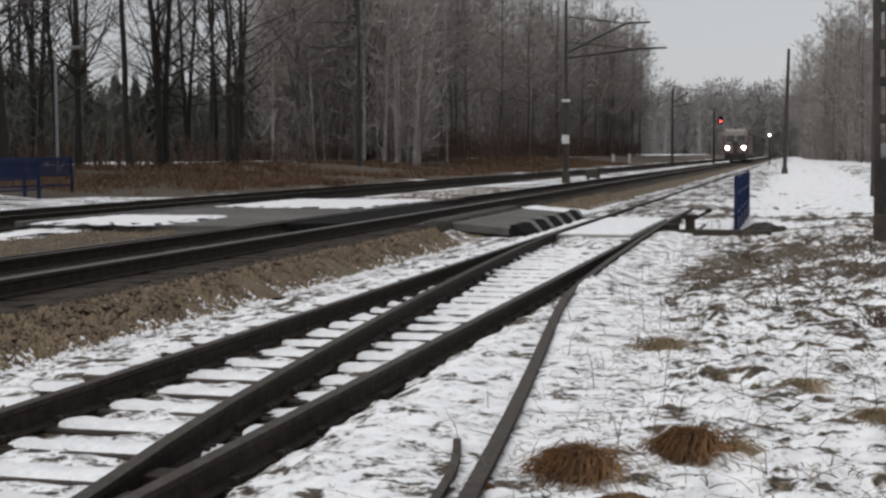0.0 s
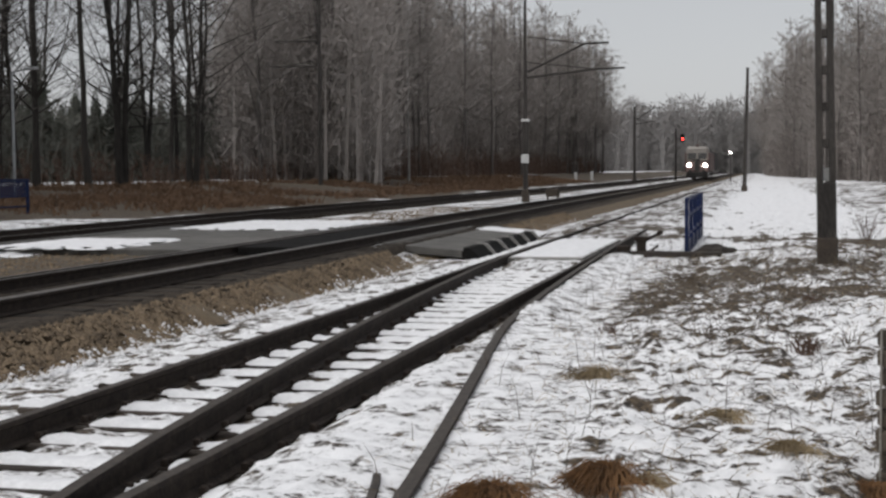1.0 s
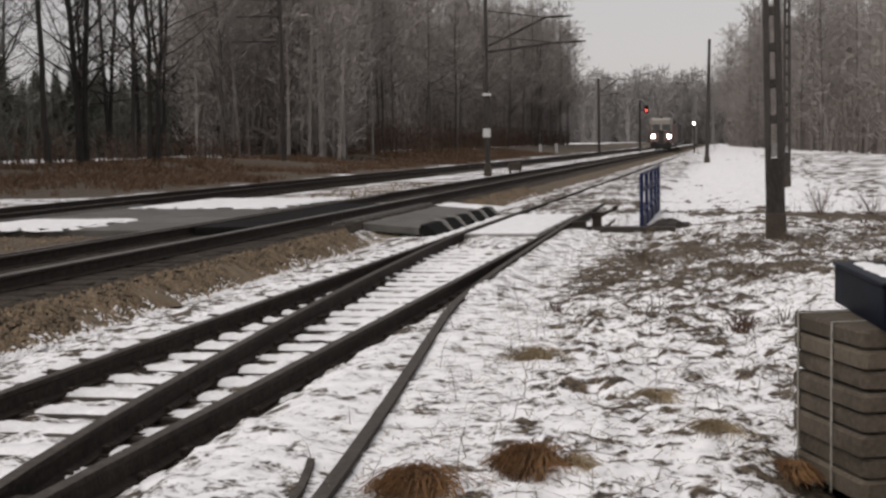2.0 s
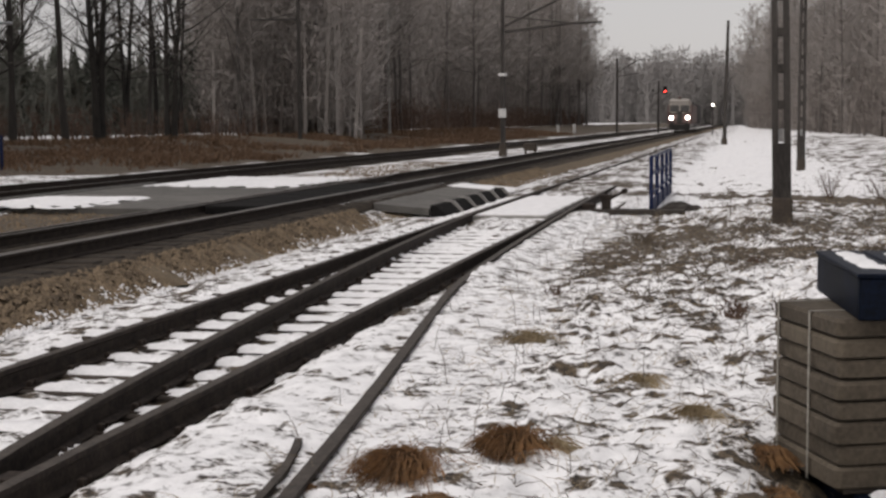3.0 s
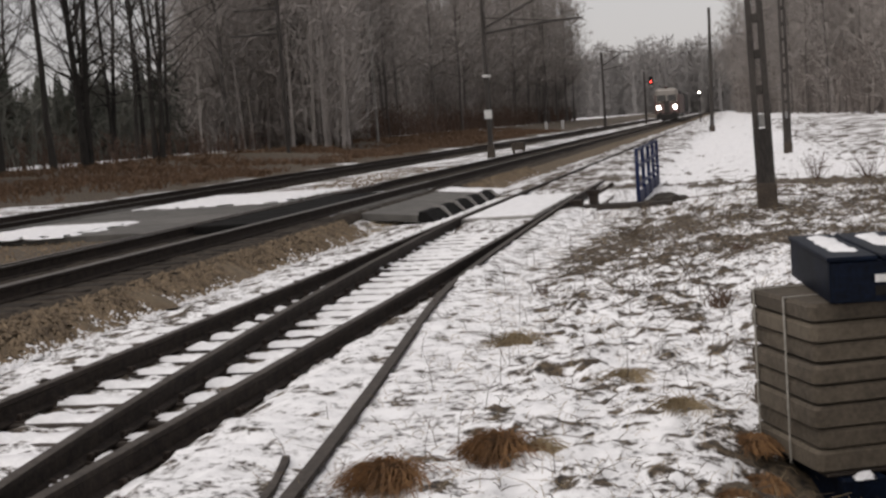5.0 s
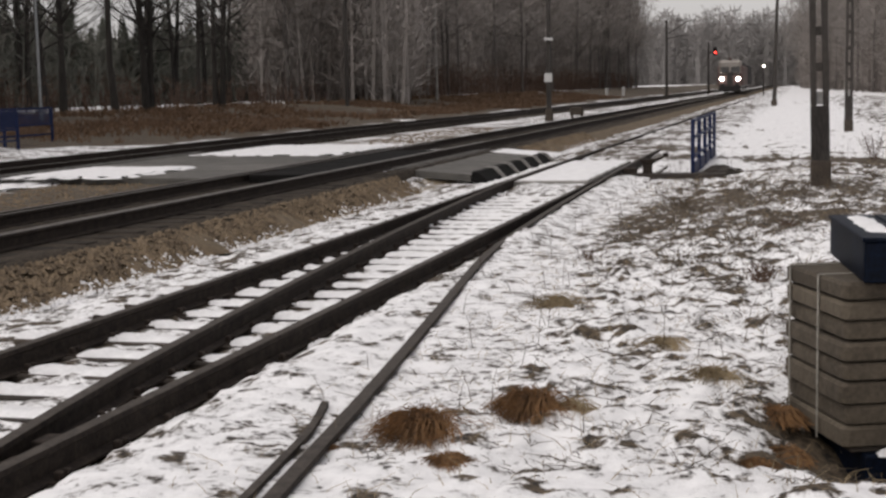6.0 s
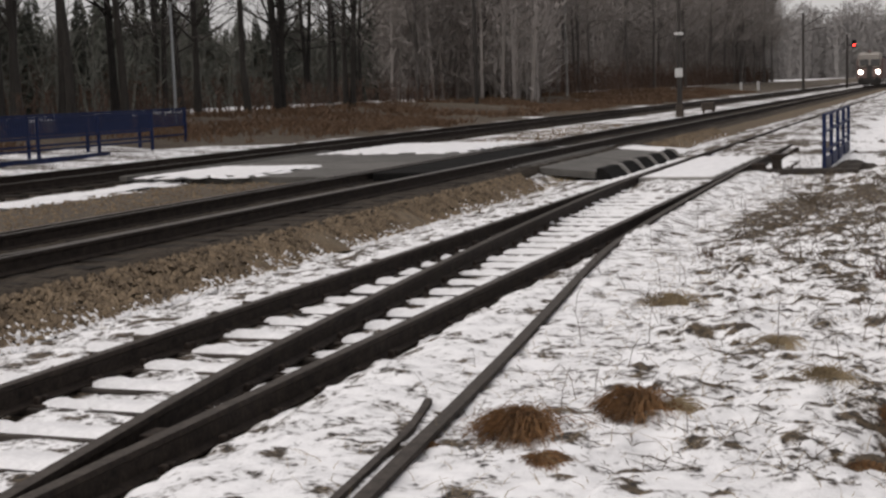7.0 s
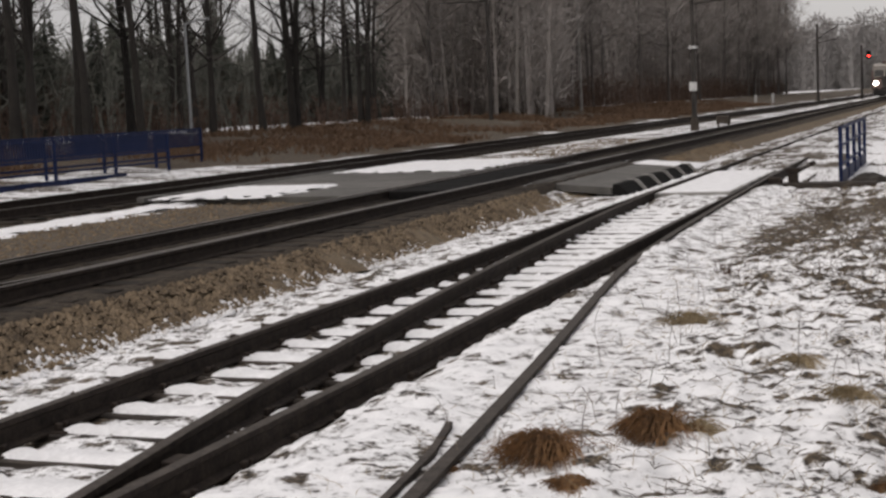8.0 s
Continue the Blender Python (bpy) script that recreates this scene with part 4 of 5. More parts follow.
mid_deck = empty("crossing_deck", pose(0, 0, 0), "grey concrete slabs between the two main tracks", "crossing deck", "foot crossing")
for k in range(4):
    sloped_slab("slab", mid_deck, -8.62, -4.62, 21.4 + k * 2.1, 21.4 + k * 2.1 + 2.07, 0.20, 0.17, 0.2, DAMP)
sloped_slab("kerb_strip", mid_deck, -8.80, -8.64, 21.2, 30.0, 0.23, 0.23, 0.15, DAMP)
snow_sheet("snow_layer", mid_deck, -8.5, 28.6, -5.0, 34.0, lambda x, q: 0.185, 5, 0.3)
snow_sheet("snow_layer", mid_deck, -8.5, 21.2, -6.2, 24.4, lambda x, q: 0.19, 6, 0.45)
drift = empty("snow_patch", pose(0, 0, 0), "ragged snow patch between the main tracks", "snow", "snow patches")
snow_sheet("snow_layer", drift, -8.55, 9.0, -7.45, 22.2, lambda x, q: 0.075 + 0.10 * (float(fbm(np.array(x), np.array(q), 1.5, 3, 93)) - 0.5), 15, 0.6)
in_deck = empty("crossing_deck", pose(0, 0, 0), "dark rubber panels between the main rails", "crossing deck", "foot crossing")
for k in range(7):
    piece("rubber_panel", in_deck, RUBBER, MAIN_X - 0.55, 21.4 + k * 1.2, 0.0, MAIN_X + 0.55, 21.4 + k * 1.2 + 1.17, 0.225, bevel=0.015)


# ---- blue railing beside the siding ----
rail_guard = empty("guard_railing", pose(2.94, 26.5, -0.22, 0, 0, 0.3), "blue painted steel railing beside the foot crossing", "railing")
L = 7.4
for k in range(5):
    piece("post", rail_guard, BLUE, -0.037, k * L / 4 - 0.03, 0, 0.037, k * L / 4 + 0.03, 1.12, bevel=0.006)
for z in (0.42, 0.78, 1.10):
    for k in range(4):
        piece("rail_bar", rail_guard, BLUE, -0.02, k * L / 4 + 0.03, z - 0.025, 0.02, (k + 1) * L / 4 - 0.03, z + 0.025, bevel=0.006)
for k in range(4):
    piece("kick_panel", rail_guard, BLUE, -0.012, k * L / 4 + 0.03, 0.03, 0.012, (k + 1) * L / 4 - 0.03, 0.30, bevel=0.004)


# ---- blue fence beyond the second track ----
bm = box(bmesh.new(), -0.011, -0.024, 0, 0.011, 0.024, 0.41, 0.003)
PICKET = bpy.data.meshes.new("picket")
bm.to_mesh(PICKET)
bm.free()
PICKET.materials.append(BLUE)


def picket_fence(x, y0, panels, wide, z, label):
    f = empty("picket_fence", pose(x, y0, z), label, "fence", "blue fences")
    for k in range(panels + 1):
        piece("post", f, BLUE, -0.035, k * wide - 0.035, -0.15, 0.035, k * wide + 0.035, 1.02, bevel=0.006)
    for k in range(panels):
        a, b = k * wide + 0.035, (k + 1) * wide - 0.035
        for q in (0.28, 0.55, 1.0):
            piece("rail_bar", f, BLUE, -0.022, a, q - 0.025, 0.022, b, q + 0.025, bevel=0.005)
        n = int((b - a) / 0.095)
        for j in range(1, n):
            ob = part("picket", PICKET, None, f)
            ob.location = (0, a + (b - a) * j / n, 0.57)
    return f


picket_fence(-15.2, 15.3, 8, 2.4, 0.28, "blue steel picket fence panel beyond the second track")
picket_fence(-14.2, 11.9, 8, 2.4, 0.23, "blue steel picket fence run nearer the track")
kick = empty("kerb_board", pose(-13.9, 21.5, 0.2), "blue painted kerb board below the fence", "kerb board", "blue fences")
for k in range(3):
    piece("board", kick, BLUE, -0.03, k * 2.4, -0.15, 0.03, k * 2.4 + 2.36, 0.15, bevel=0.008)


# ---- switch stand ----
stand = empty("switch_stand", pose(2.15, 25.9, -0.2), "black iron hand lever stand on timber beside the points", "switch stand")
piece("timber_bearer", stand, TIMBER, -0.55, -0.2, -0.05, 1.45, 0.12, 0.13, bevel=0.015)
piece("timber_bearer", stand, TIMBER, -0.8, 0.45, -0.05, 1.1, 0.72, 0.10, bevel=0.015)
bm = bmesh.new()
for z0, z1, w0, w1 in ((0.06, 0.16, 0.15, 0.085), (0.16, 0.30, 0.085, 0.085), (0.30, 0.40, 0.085, 0.15)):
    q = [bm.verts.new((sx * w, sy * w * 0.8, z)) for z, w in ((z0, w0), (z1, w1)) for sx, sy in ((-1, -1), (1, -1), (1, 1), (-1, 1))]
    for a, b, c, d in ((0, 1, 5, 4), (1, 2, 6, 5), (2, 3, 7, 6), (3, 0, 4, 7), (3, 2, 1, 0), (4, 5, 6, 7)):
        bm.faces.new((q[a], q[b], q[c], q[d]))
part("housing", bm, RAIL, stand)
bar("lever", stand, RAIL, (0.08, 0, 0.33), (0.33, 0.1, 0.47), 0.03, 0.026)
bar("counterweight", stand, RAIL, (0.31, 0.06, 0.46), (0.35, 0.14, 0.48), 0.045, 0.045, 12)
bar("pull_rod", stand, RAIL, (-1.9, 0.02, 0.10), (-0.1, 0.02, 0.10), 0.022)
piece("cover_plate", stand, RAIL, -0.45, -0.1, 0.07, -0.2, 0.1, 0.24, bevel=0.02)


def mound(name, x, y, rx, ry, h, mat, seed, label, category):
    """A low irregular heap."""
    bm = bmesh.new()
    bmesh.ops.create_icosphere(bm, subdivisions=3, radius=1)
    for v in bm.verts:
        k = 1 + 0.3 * (noise.noise(v.co * 1.7 + Vector((seed, 0, 0)))) + 0.14 * noise.noise(v.co * 5)
        v.co = Vector((v.co.x * rx * k, v.co.y * ry * k, max(-0.3, v.co.z) * h * k))
    ob = part(name, bm, mat, None)
    ob.location = (x, y, float(ground_height(x, y, False)) - 0.02)
    return tagged(ob, label, category)


mound("earth_mound", 3.46, 26.8, 0.40, 0.42, 0.17, EARTH, 4, "dark heap of damp earth beside the blue railing", "earth heap")


# ---- masts and poles ----
def lattice_mast(x, y, z, height, label, group="", lean=0.0):
    """A tapered concrete mast: a solid foot, then two legs with rungs between."""
    m = empty("line_mast", pose(x, y, z, 0, lean, 0), label, "mast", group)
    w0, w1 = 0.128, 0.095
    bm = bmesh.new()
    box(bm, -w0 - 0.012, -0.125, -0.3, w0 + 0.012, 0.125, 0.42, 0.02, uneven=0.008)
    part("foot_collar", bm, MAST_FOOT, m, "dark tarred foot collar")
    bm = bmesh.new()
    box(bm, -w0, -0.11, 0.2, w0, 0.11, 1.18, 0.012)
    part("base", bm, MAST, m)
    for sx in (-1, 1):
        bm = bmesh.new()
        box(bm, -0.043, -0.10, 1.18, 0.043, 0.10, height, 0.008)
        for v in bm.verts:
            v.co.x += sx * (w0 - 0.043 - (w0 - w1) * (v.co.z - 1.18) / (height - 1.18))
        part("leg", bm, MAST, m)
    z = 1.72
    while z < height:
        w = w0 - (w0 - w1) * z / height - 0.08
        piece("rung", m, MAST, -w, -0.085, z - 0.06, w, 0.085, z + 0.06, bevel=0.01)
        z += 0.50
    # white block for the pale patch where the openings start
    piece("white_patch", m, WHITE, -0.05, 0.02, 1.2, 0.05, 0.06, 1.38, bevel=0.004, label="small white patch at the foot of the openings")
    return m


lattice_mast(5.2, 20.05, 0.06, 9.5, "dark concrete ladder mast standing in snowy grass", "line masts", -1.3)
lattice_mast(6.41, 46.5, -0.12, 9.5, "distant dark concrete ladder mast beside the snow path", "line masts")

pole = empty("wooden_pole", pose(3.05, 103, -0.25), "thin dark wooden pole on snow", "pole")
bar("shaft", pole, MAST, (0, 0, 0), (0.2, 0, 9.0), 0.15, 0.10, 8)
piece("foot_block", pole, MAST_FOOT, -0.22, -0.2, -0.1, 0.22, 0.2, 0.5, bevel=0.04)


def catenary_mast(x, y, z, height, arms, label, r=0.17):
    m = empty("catenary_mast", pose(x, y, z), label, "mast", "catenary masts")
    bar("shaft", m, MAST, (0, 0, -0.3), (0, 0, height), r, r * 0.7, 10)
    for z0, z1, reach in arms:
        root = 0.1 if reach > 0 else -0.06
        bar("arm", m, MAST, (root, 0, z0), (reach * 0.72, 0, z1), 0.055, 0.05, 6)
        bar("arm_tip", m, MAST, (reach * 0.72, 0, z1), (reach, 0, z1 + 0.02), 0.05, 0.04, 6)
        bar("stay", m, MAST, (root, 0, z1 + 0.35), (reach * 0.7, 0, z1), 0.025, 0.025, 5)
    return m


catenary_mast(-10.94, 171, 0.1, 9.1, ((7.4, 8.9, 3.4), (6.9, 7.2, 2.6)), "grey catenary mast with a raised bracket arm")
catenary_mast(-20.0, 75.0, 0.5, 11.5, ((6.9, 6.9, -2.9), (8.3, 8.3, -2.6)), "dark line mast with short double arms before the wood", 0.12)

sig = catenary_mast(-5.7, 59.7, 0.1, 9.2, ((5.6, 6.75, 3.6), (5.35, 5.66, 4.3)), "dark catenary mast with white plate and white band", 0.085)
piece("post", sig, MAST, -0.10, -0.10, -0.3, 0.10, 0.10, 3.45, bevel=0.02)
piece("white_plate", sig, WHITE, -0.17, -0.15, 1.66, 0.17, -0.11, 2.04, bevel=0.01, label="square white plate")
piece("white_band", sig, WHITE, -0.17, -0.16, 3.45, 0.17, 0.16, 3.56, bevel=0.02, label="white band")
piece("foot_block", sig, MAST_FOOT, -0.16, -0.15, -0.3, 0.16, 0.15, 0.5, bevel=0.03)
box_ = empty("trackside_box", pose(-5.0, 63, 0.05), "low dark trackside box on legs", "box")
piece("body", box_, MAST_FOOT, -0.3, -0.2, 0.2, 0.3, 0.2, 0.55, bevel=0.03)
for sx in (-0.22, 0.22):
    piece("leg", box_, MAST_FOOT, sx - 0.04, -0.05, -0.2, sx + 0.04, 0.05, 0.2)

semaphore = empty("light_signal", pose(-6.5, 180, 0.1), "slim signal mast showing a red light", "signal")
bar("mast_tube", semaphore, MAST, (0, 0, -0.2), (0, 0, 6.6), 0.14, 0.11, 8)
piece("bracket", semaphore, MAST, 0.0, -0.06, 5.2, 0.9, 0.06, 5.32)
signal_head = piece("head", semaphore, RUBBER, 0.6, -0.12, 4.9, 1.1, 0.1, 5.9, bevel=0.05)
bm = bmesh.new()
bmesh.ops.create_uvsphere(bm, u_segments=12, v_segments=8, radius=0.11, matrix=pose(0.86, -0.16, 5.25))
part("red_lens", bm, GLOW_RED, signal_head, "lit red lens")
ground_sig = empty("light_signal", pose(0.72, 165, -0.2), "low signal post showing a small white light", "signal")
bar("mast_tube", ground_sig, MAST, (0, 0, -0.1), (0, 0, 3.6), 0.08, 0.07, 8)
bm = bmesh.new()
bmesh.ops.create_uvsphere(bm, u_segments=10, v_segments=8, radius=0.10, matrix=pose(0, -0.1, 3.6))
part("white_lens", bm, GLOW_WHITE, ground_sig, "lit white lens")
for dx, dy in ((-15.4, 150), (-14.6, 158)):
    mk = empty("marker_post", pose(dx, dy, float(ground_height(dx, dy))), "short white marker post in dead grass", "marker post", "marker posts")
    piece("post", mk, WHITE, -0.14, -0.1, -0.1, 0.14, 0.1, 1.0, bevel=0.04)

lamp = empty("street_lamp", pose(-20, 42.1, 0.6), "slim grey street lamp among bare trees", "street lamp")
bar("column", lamp, GALV, (0, 0, -0.2), (0, 0, 4.25), 0.06, 0.045, 8)
lamp_arm = bar("arm", lamp, GALV, (0, 0, 4.2), (0.6, 0, 4.33), 0.03, 0.03, 6)
piece("lamp_head", lamp_arm, GALV, 0.45, -0.08, 4.28, 0.95, 0.08, 4.38, bevel=0.03)


# ---- train far up the main line ----
TY = 172.0
train = empty("diesel_locomotive", pose(MAIN_X, TY, MAIN_Z), "red and cream locomotive with lit headlamps on the main line", "locomotive")
piece("body", train, TRAIN_RED, -1.5, 0.6, 0.95, 1.5, 17, 3.3, bevel=0.12)
bm = bmesh.new()
box(bm, -1.42, 0.25, 0.9, 1.42, 0.7, 2.15, 0.12)
part("nose", bm, TRAIN_RED, train)
bm = bmesh.new()
box(bm, -1.35, 0.4, 2.15, 1.35, 3.2, 4.0, 0.28)
cab = part("cab", bm, TRAIN_CREAM, train, "cream cab front")
piece("roof", train, TRAIN_DARK, -1.2, 1.0, 3.3, 1.2, 17, 4.0, bevel=0.3)
for sx in (-1, 1):
    piece("cab_window", cab, WINDOW, sx * 0.62 - 0.5, 0.36, 2.45, sx * 0.62 + 0.5, 0.42, 3.2, bevel=0.01, label="dark cab window")
piece("centre_door", train, TRAIN_DARK, -0.32, 0.2, 1.0, 0.32, 0.26, 2.5, bevel=0.02)
for sx in (-1, 1):
    bm = bmesh.new()
    bmesh.ops.create_uvsphere(bm, u_segments=14, v_segments=8, radius=0.21, matrix=pose(sx * 0.98, 0.2, 1.72))
    part("headlamp", bm, GLOW_WHITE, train, "lit white headlamp")
    bar("buffer", train, TRAIN_DARK, (sx * 0.88, 0.3, 0.95), (sx * 0.88, -0.3, 0.95), 0.2, 0.24, 12)
piece("roof_lamp", train, TRAIN_RED, -0.2, 0.55, 3.95, 0.2, 0.9, 4.3, bevel=0.08)
piece("snow_plough", train, TRAIN_DARK, -1.3, 0.1, 0.2, 1.3, 0.5, 0.9, bevel=0.05)
for k in range(4):
    for sx in (-1, 1):
        bar("wheel", train, TRAIN_DARK, (sx * 0.8, 2.5 + k * 3.6, 0.5), (sx * 0.68, 2.5 + k * 3.6, 0.5), 0.5, 0.5, 16)
wagon = empty("railway_wagon", pose(MAIN_X, TY + 18.5, MAIN_Z), "dark freight wagon behind the locomotive", "wagon")
piece("body", wagon, TRAIN_DARK, -1.5, 0, 1.0, 1.5, 14, 3.5, bevel=0.1)
for k in range(2):
    for sx in (-1, 1):
        bar("wheel", wagon, TRAIN_DARK, (sx * 0.8, 2.5 + k * 9, 0.5), (sx * 0.68, 2.5 + k * 9, 0.5), 0.5, 0.5, 16)


# ---- slab stack on a pallet, with a crate on it ----
SX, SY, STURN = 5.125, 6.50, 22.0
stack_m = pose(SX, SY, -0.25, 0, 0, STURN)
pallet = empty("pallet", stack_m, "worn dark blue timber pallet under the slab stack", "pallet")
W, D = 1.05, 0.74
for k in range(3):
    foot = 0.10 + k * (W - 0.36) / 2
    piece("foot_block", pallet, CRATE_BLUE, foot, -0.03, -0.16, foot + 0.22, D - 0.06, 0.088, bevel=0.01)
    snow_sheet("snow_patch", pallet, foot + 0.05, -0.028, foot + 0.17, -0.004, lambda x, q: 0.085, 4, 0.02)
for k in range(5):
    piece("board", pallet, TIMBER, 0.05, k * 0.15 + 0.03, 0.09, W - 0.05, k * 0.15 + 0.14, 0.112, bevel=0.004)


def slab_layer(parent, z, h, seed):
    """One slab with rounded upright corners and a chipped rim."""
    rng = np.random.default_rng(seed)
    bm = bmesh.new()
    jx, jy = rng.uniform(-0.016, 0.016, 2)
    pts = []
    r = 0.04
    for cx, cy, a0 in ((W - r, D - r, 0), (r, D - r, 90), (r, r, 180), (W - r, r, 270)):
        for k in range(5):
            a = radians(a0 + k * 22.5)
            pts.append((cx + r * math.cos(a) + jx, cy + r * math.sin(a) + jy))
    rows = []
    for zz, inset in ((0, 0.022), (0.012, 0.002), (h - 0.016, 0), (h, 0.012)):
        rows.append([bm.verts.new((W / 2 + (px - W / 2) * (1 - 2 * inset / W) + rng.uniform(-0.002, 0.002), D / 2 + (py - D / 2) * (1 - 2 * inset / D) + rng.uniform(-0.002, 0.002), z + zz)) for px, py in pts])
    n = len(pts)
    for a, b in zip(rows, rows[1:]):
        for k in range(n):
            bm.faces.new((a[k], a[(k + 1) % n], b[(k + 1) % n], b[k]))
    bm.faces.new(rows[0][::-1])
    bm.faces.new(rows[-1])
    return part("slab", bm, PAVER, parent)


slabs = empty("slab_stack", stack_m, "strapped stack of grey-brown concrete slabs on a pallet", "slab stack")
z = 0.113
for k in range(8):
    h = (0.108, 0.096, 0.108, 0.086, 0.09, 0.088, 0.09, 0.088)[k]
    slab_layer(slabs, z, h, 500 + k)
    z += h + (0.003, 0.004, 0.006, 0.008, 0.007, 0.008, 0.007, 0.004)[k]
TOP = z - 0.004
for q in (0.28, 0.64):
    bm = bmesh.new()
    box(bm, -0.018, q - 0.007, 0.11, -0.013, q + 0.007, TOP + 0.004)
    box(bm, -0.018, q - 0.009, TOP + 0.001, W, q + 0.009, TOP + 0.004)
    part("strap", bm, STRAP, slabs, "grey-white plastic strap")

crate = empty("crate", pose(5.205, 6.45, -0.25 + TOP + 0.004, 0, 0, 6.6), "dark blue timber crate with plank lid and snow dust", "crate")
CW, CD, CH = 0.95, 1.12, 0.19
front_panel = piece("front_panel", crate, CRATE_BLUE, 0, 0, 0, CW, 0.03, CH, bevel=0.006)
piece("back_panel", crate, CRATE_BLUE, 0, CD - 0.03, 0, CW, CD, CH, bevel=0.006)
for x in (0, CW - 0.03):
    piece("side_panel", crate, CRATE_BLUE, x, 0.03, 0, x + 0.03, CD - 0.03, CH, bevel=0.006)
piece("floor_panel", crate, CRATE_BLUE, 0.03, 0.03, 0.0, CW - 0.03, CD - 0.03, 0.02)
for k in range(4):
    piece("lid_plank", crate, CRATE_BLUE, k * 0.24 - 0.01, -0.012, CH + 0.001, k * 0.24 + 0.215, CD + 0.01, CH + 0.022, bevel=0.005)
piece("label_plate", front_panel, WHITE, 0.20, -0.006, 0.09, 0.33, -0.001, 0.125, label="plain white label plate")
piece("slot", front_panel, RUBBER, 0.20, -0.005, 0.03, 0.42, -0.001, 0.075, label="dark hand slot")
snow_sheet("snow_layer", crate, 0.03, 0.12, 0.20, 1.08, lambda x, q: CH + 0.008, 8, 0.05)
snow_sheet("snow_layer", crate, 0.27, 0.3, 0.44, 1.05, lambda x, q: CH + 0.008, 9, 0.05)


# ---- dead grass tufts and weeds ----
def tuft(x, y, radius, height, seed, mat, label, n=900, comb=None):
    """A mound of dead grass: strands rise from the middle and arch over to the ground, combed to one side."""
    rng = np.random.default_rng(seed)
    segs = []
    z = float(ground_height(x, y)) - 0.03
    comb = rng.uniform(0, 6.283) if comb is None else comb
    for _ in range(n):
        a = rng.normal(comb, 0.9) if rng.random() < 0.85 else rng.uniform(0, 6.283)
        r0 = radius * 0.36 * math.sqrt(rng.random())
        b = rng.uniform(0, 6.283)
        p = np.array([math.cos(b) * r0, math.sin(b) * r0, 0.0])
        out = np.array([math.cos(a), math.sin(a), 0.0])
        reach = radius * rng.uniform(0.2, 1.35)
        top = height * rng.uniform(0.45, 1.05) * (1 - 0.35 * r0 / radius)
        curl = np.array([-out[1], out[0], 0.0]) * rng.normal(0, 0.3) * reach
        w = 0.0024
        pts = [p]
        for t, up in ((0.22, 0.85), (0.5, 1.0), (0.8, 0.62), (1.0, rng.uniform(0.05, 0.4))):
            pts.append(p + out * reach * t + curl * t * t + np.array([0, 0, top * up]))
        for q0, q1 in zip(pts, pts[1:]):
            segs.append((q0, q1, w, w * 0.85))
            w *= 0.85
    v, f = prisms(segs, 3)
    ob = tagged(new("grass_tuft", mesh_of("grass_tuft", v.tolist(), f.tolist(), mat)), label, "grass tuft", "grass tufts")
    ob.location = (x, y, z)
    return ob


TUFT = "russet tuft of bent dead grass in snow"
for k, (x, y, r, h) in enumerate(((3.22, 6.10, 0.23, 0.16), (3.65, 6.62, 0.20, 0.16), (3.78, 6.66, 0.08, 0.06),
        (3.42, 5.62, 0.12, 0.07), (2.82, 5.75, 0.06, 0.05), (4.82, 6.85, 0.11, 0.10),
        (4.86, 6.45, 0.10, 0.09), (4.50, 7.5, 0.17, 0.09), (3.22, 9.95, 0.24, 0.15),
        (4.12, 8.5, 0.22, 0.10), (4.75, 6.0, 0.08, 0.06))):
    pale = k in (7, 8, 9)
    tuft(x, y, r, h, 600 + k, STRAW if pale else RUSSET, "pale straw tuft of dead grass in snow" if pale else TUFT, 240 if pale else 900, {0: 3.7, 1: 3.3}.get(k))
# the second tuft arches over to the other side as well
tuft(3.77, 6.70, 0.16, 0.11, 640, STRAW, "pale arching strands beside a russet tuft", 220, 0.0)


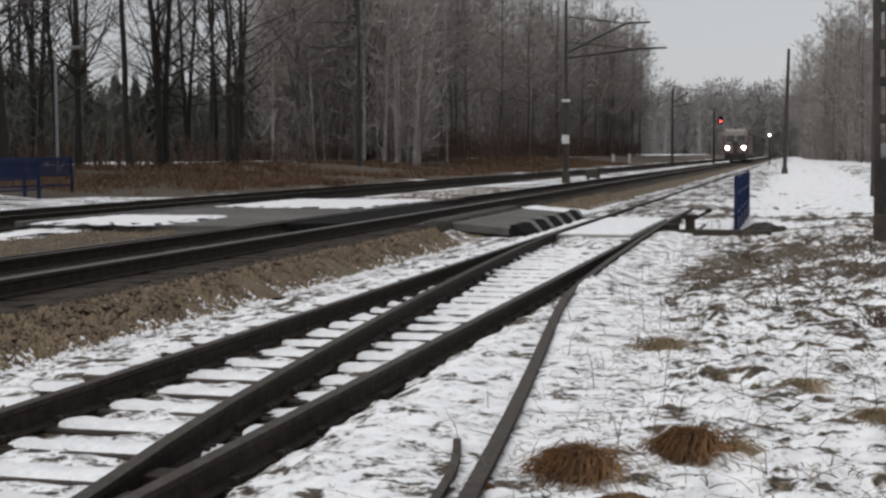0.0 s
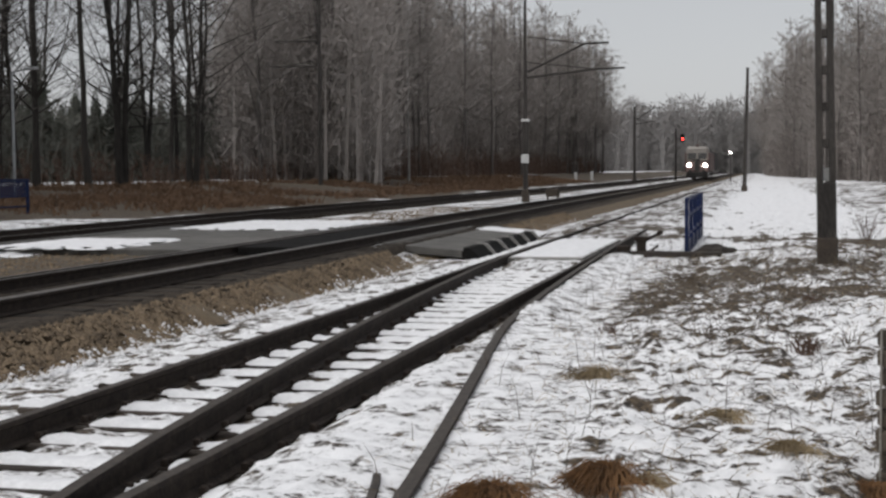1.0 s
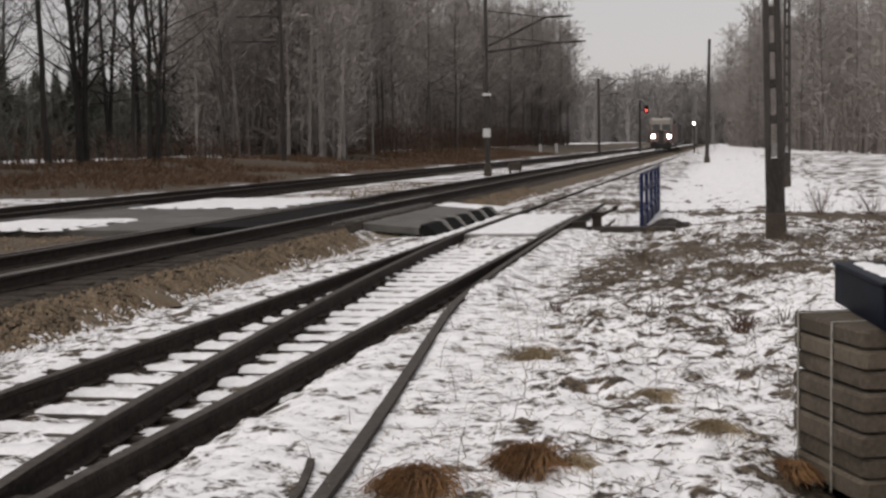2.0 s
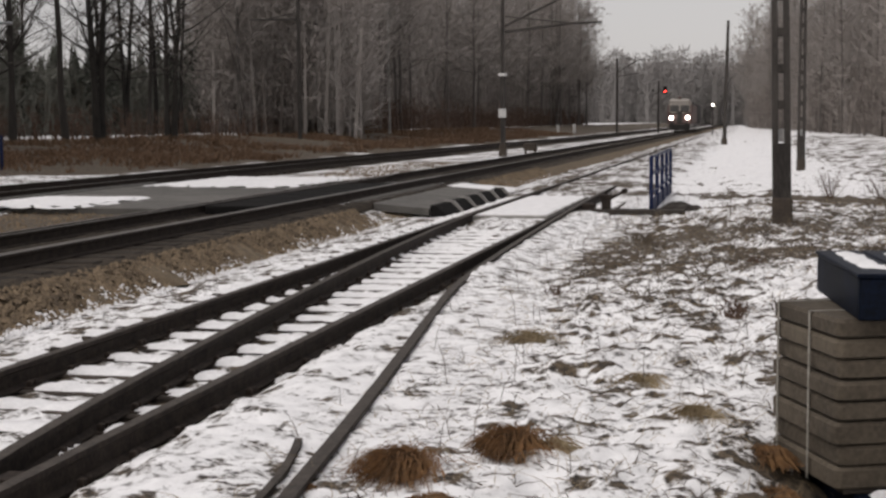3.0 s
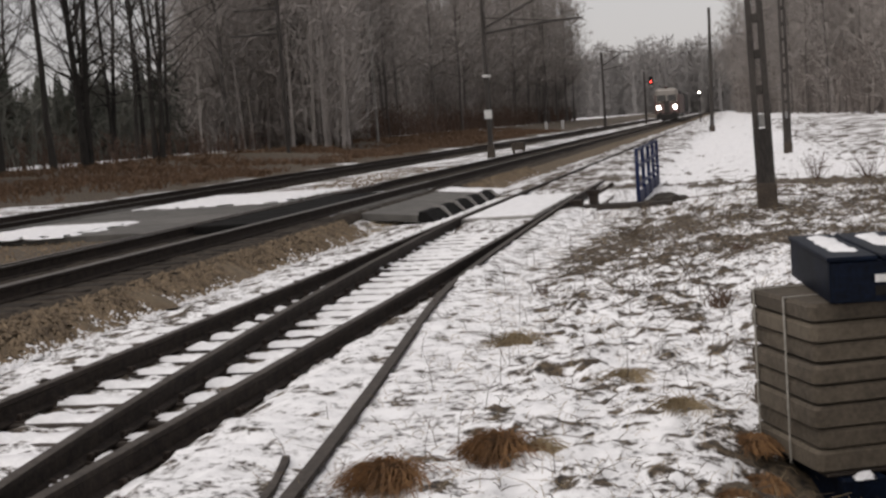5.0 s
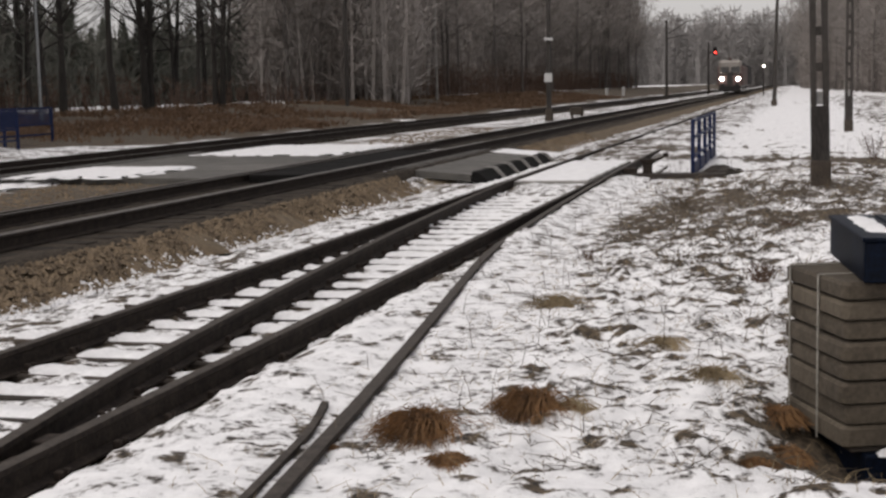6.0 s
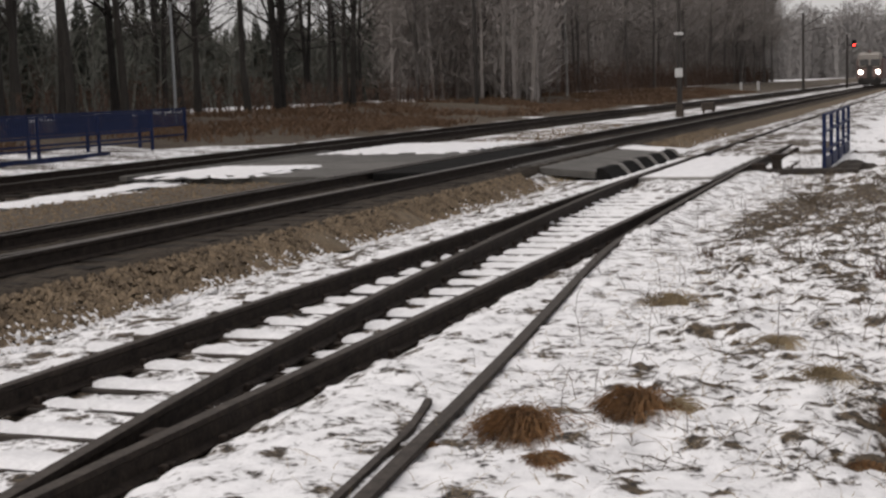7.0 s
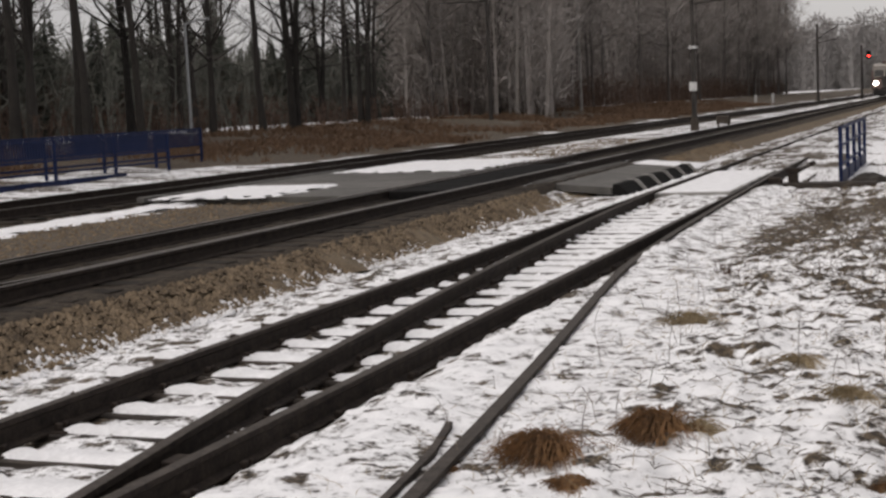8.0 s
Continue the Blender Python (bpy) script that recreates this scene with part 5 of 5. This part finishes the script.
grass("grass_stubble", "thin dead grass stalks poking through the snow", 4200, lambda r: (2.4 + 5.2 * r.random(), 5 + 22 * r.random() ** 1.2), 0.07, STRAW, 42, 0.0022, 0.9, 1)
grass("grass_stubble", "dark matted stalks over patchy snow", 7000, lambda r: (2.7 + 4.8 * r.random() ** 0.85, 5.6 + 18 * r.random() ** 1.5), 0.04, STALK, 43, 0.0035, 1.8, 1)
grass("grass_stubble", "dead grass along the foot of the ballast", 3600, lambda r: (-1.75 + r.normal(0, 0.14), 5.5 + 30 * r.random() ** 1.5), 0.07, STRAW, 44, 0.003, 0.8, 2)
grass("weeds", "tall thin dry weed stems in the snow", 260, lambda r: (2.3 + 5.2 * r.random(), 6 + 24 * r.random()), 0.32, STALK, 45, 0.0026, 0.25, 1)
grass("weeds", "dark clumps of dead weeds in snowy grass", 70, lambda r: (3.0 + 4.4 * r.random(), 9 + 16 * r.random()), 0.15, STALK, 46, 0.004, 0.8, 14)


SHRUBS = ((4.62, 10.7, 0.15), (2.95, 13.0, 0.13), (6.27, 27.9, 0.55), (7.27, 27.9, 0.6), (4.77, 14.6, 0.09), (4.66, 10.95, 0.14))


def shrub(x, y, height, seed):
    """A small leafless bush of thin stems."""
    rng = np.random.default_rng(seed)
    segs = []
    for _ in range(22):
        a = rng.normal(0, 0.45, 2)
        h = height * rng.uniform(0.5, 1.1)
        p0 = np.array([rng.normal(0, 0.04), rng.normal(0, 0.04), -0.03])
        p1 = p0 + np.array([a[0] * h, a[1] * h, h])
        segs.append((p0, p1, 0.006, 0.003))
        for _ in range(4):
            b0 = p0 + (p1 - p0) * rng.uniform(0.3, 0.95)
            segs.append((b0, b0 + np.array([rng.normal(0, 0.3), rng.normal(0, 0.3), rng.uniform(0.1, 0.5)]) * h * 0.45, 0.004, 0.002))
    v, f = prisms(segs, 3)
    ob = tagged(new("dry_shrub", mesh_of("dry_shrub", v.tolist(), f.tolist(), BRUSH)), "small dark leafless shrub in snowy grass", "shrub", "dry shrubs")
    ob.location = (x, y, float(ground_height(x, y)))
    return ob


for k, (x, y, h) in enumerate(SHRUBS):
    shrub(x, y, h, 700 + k)
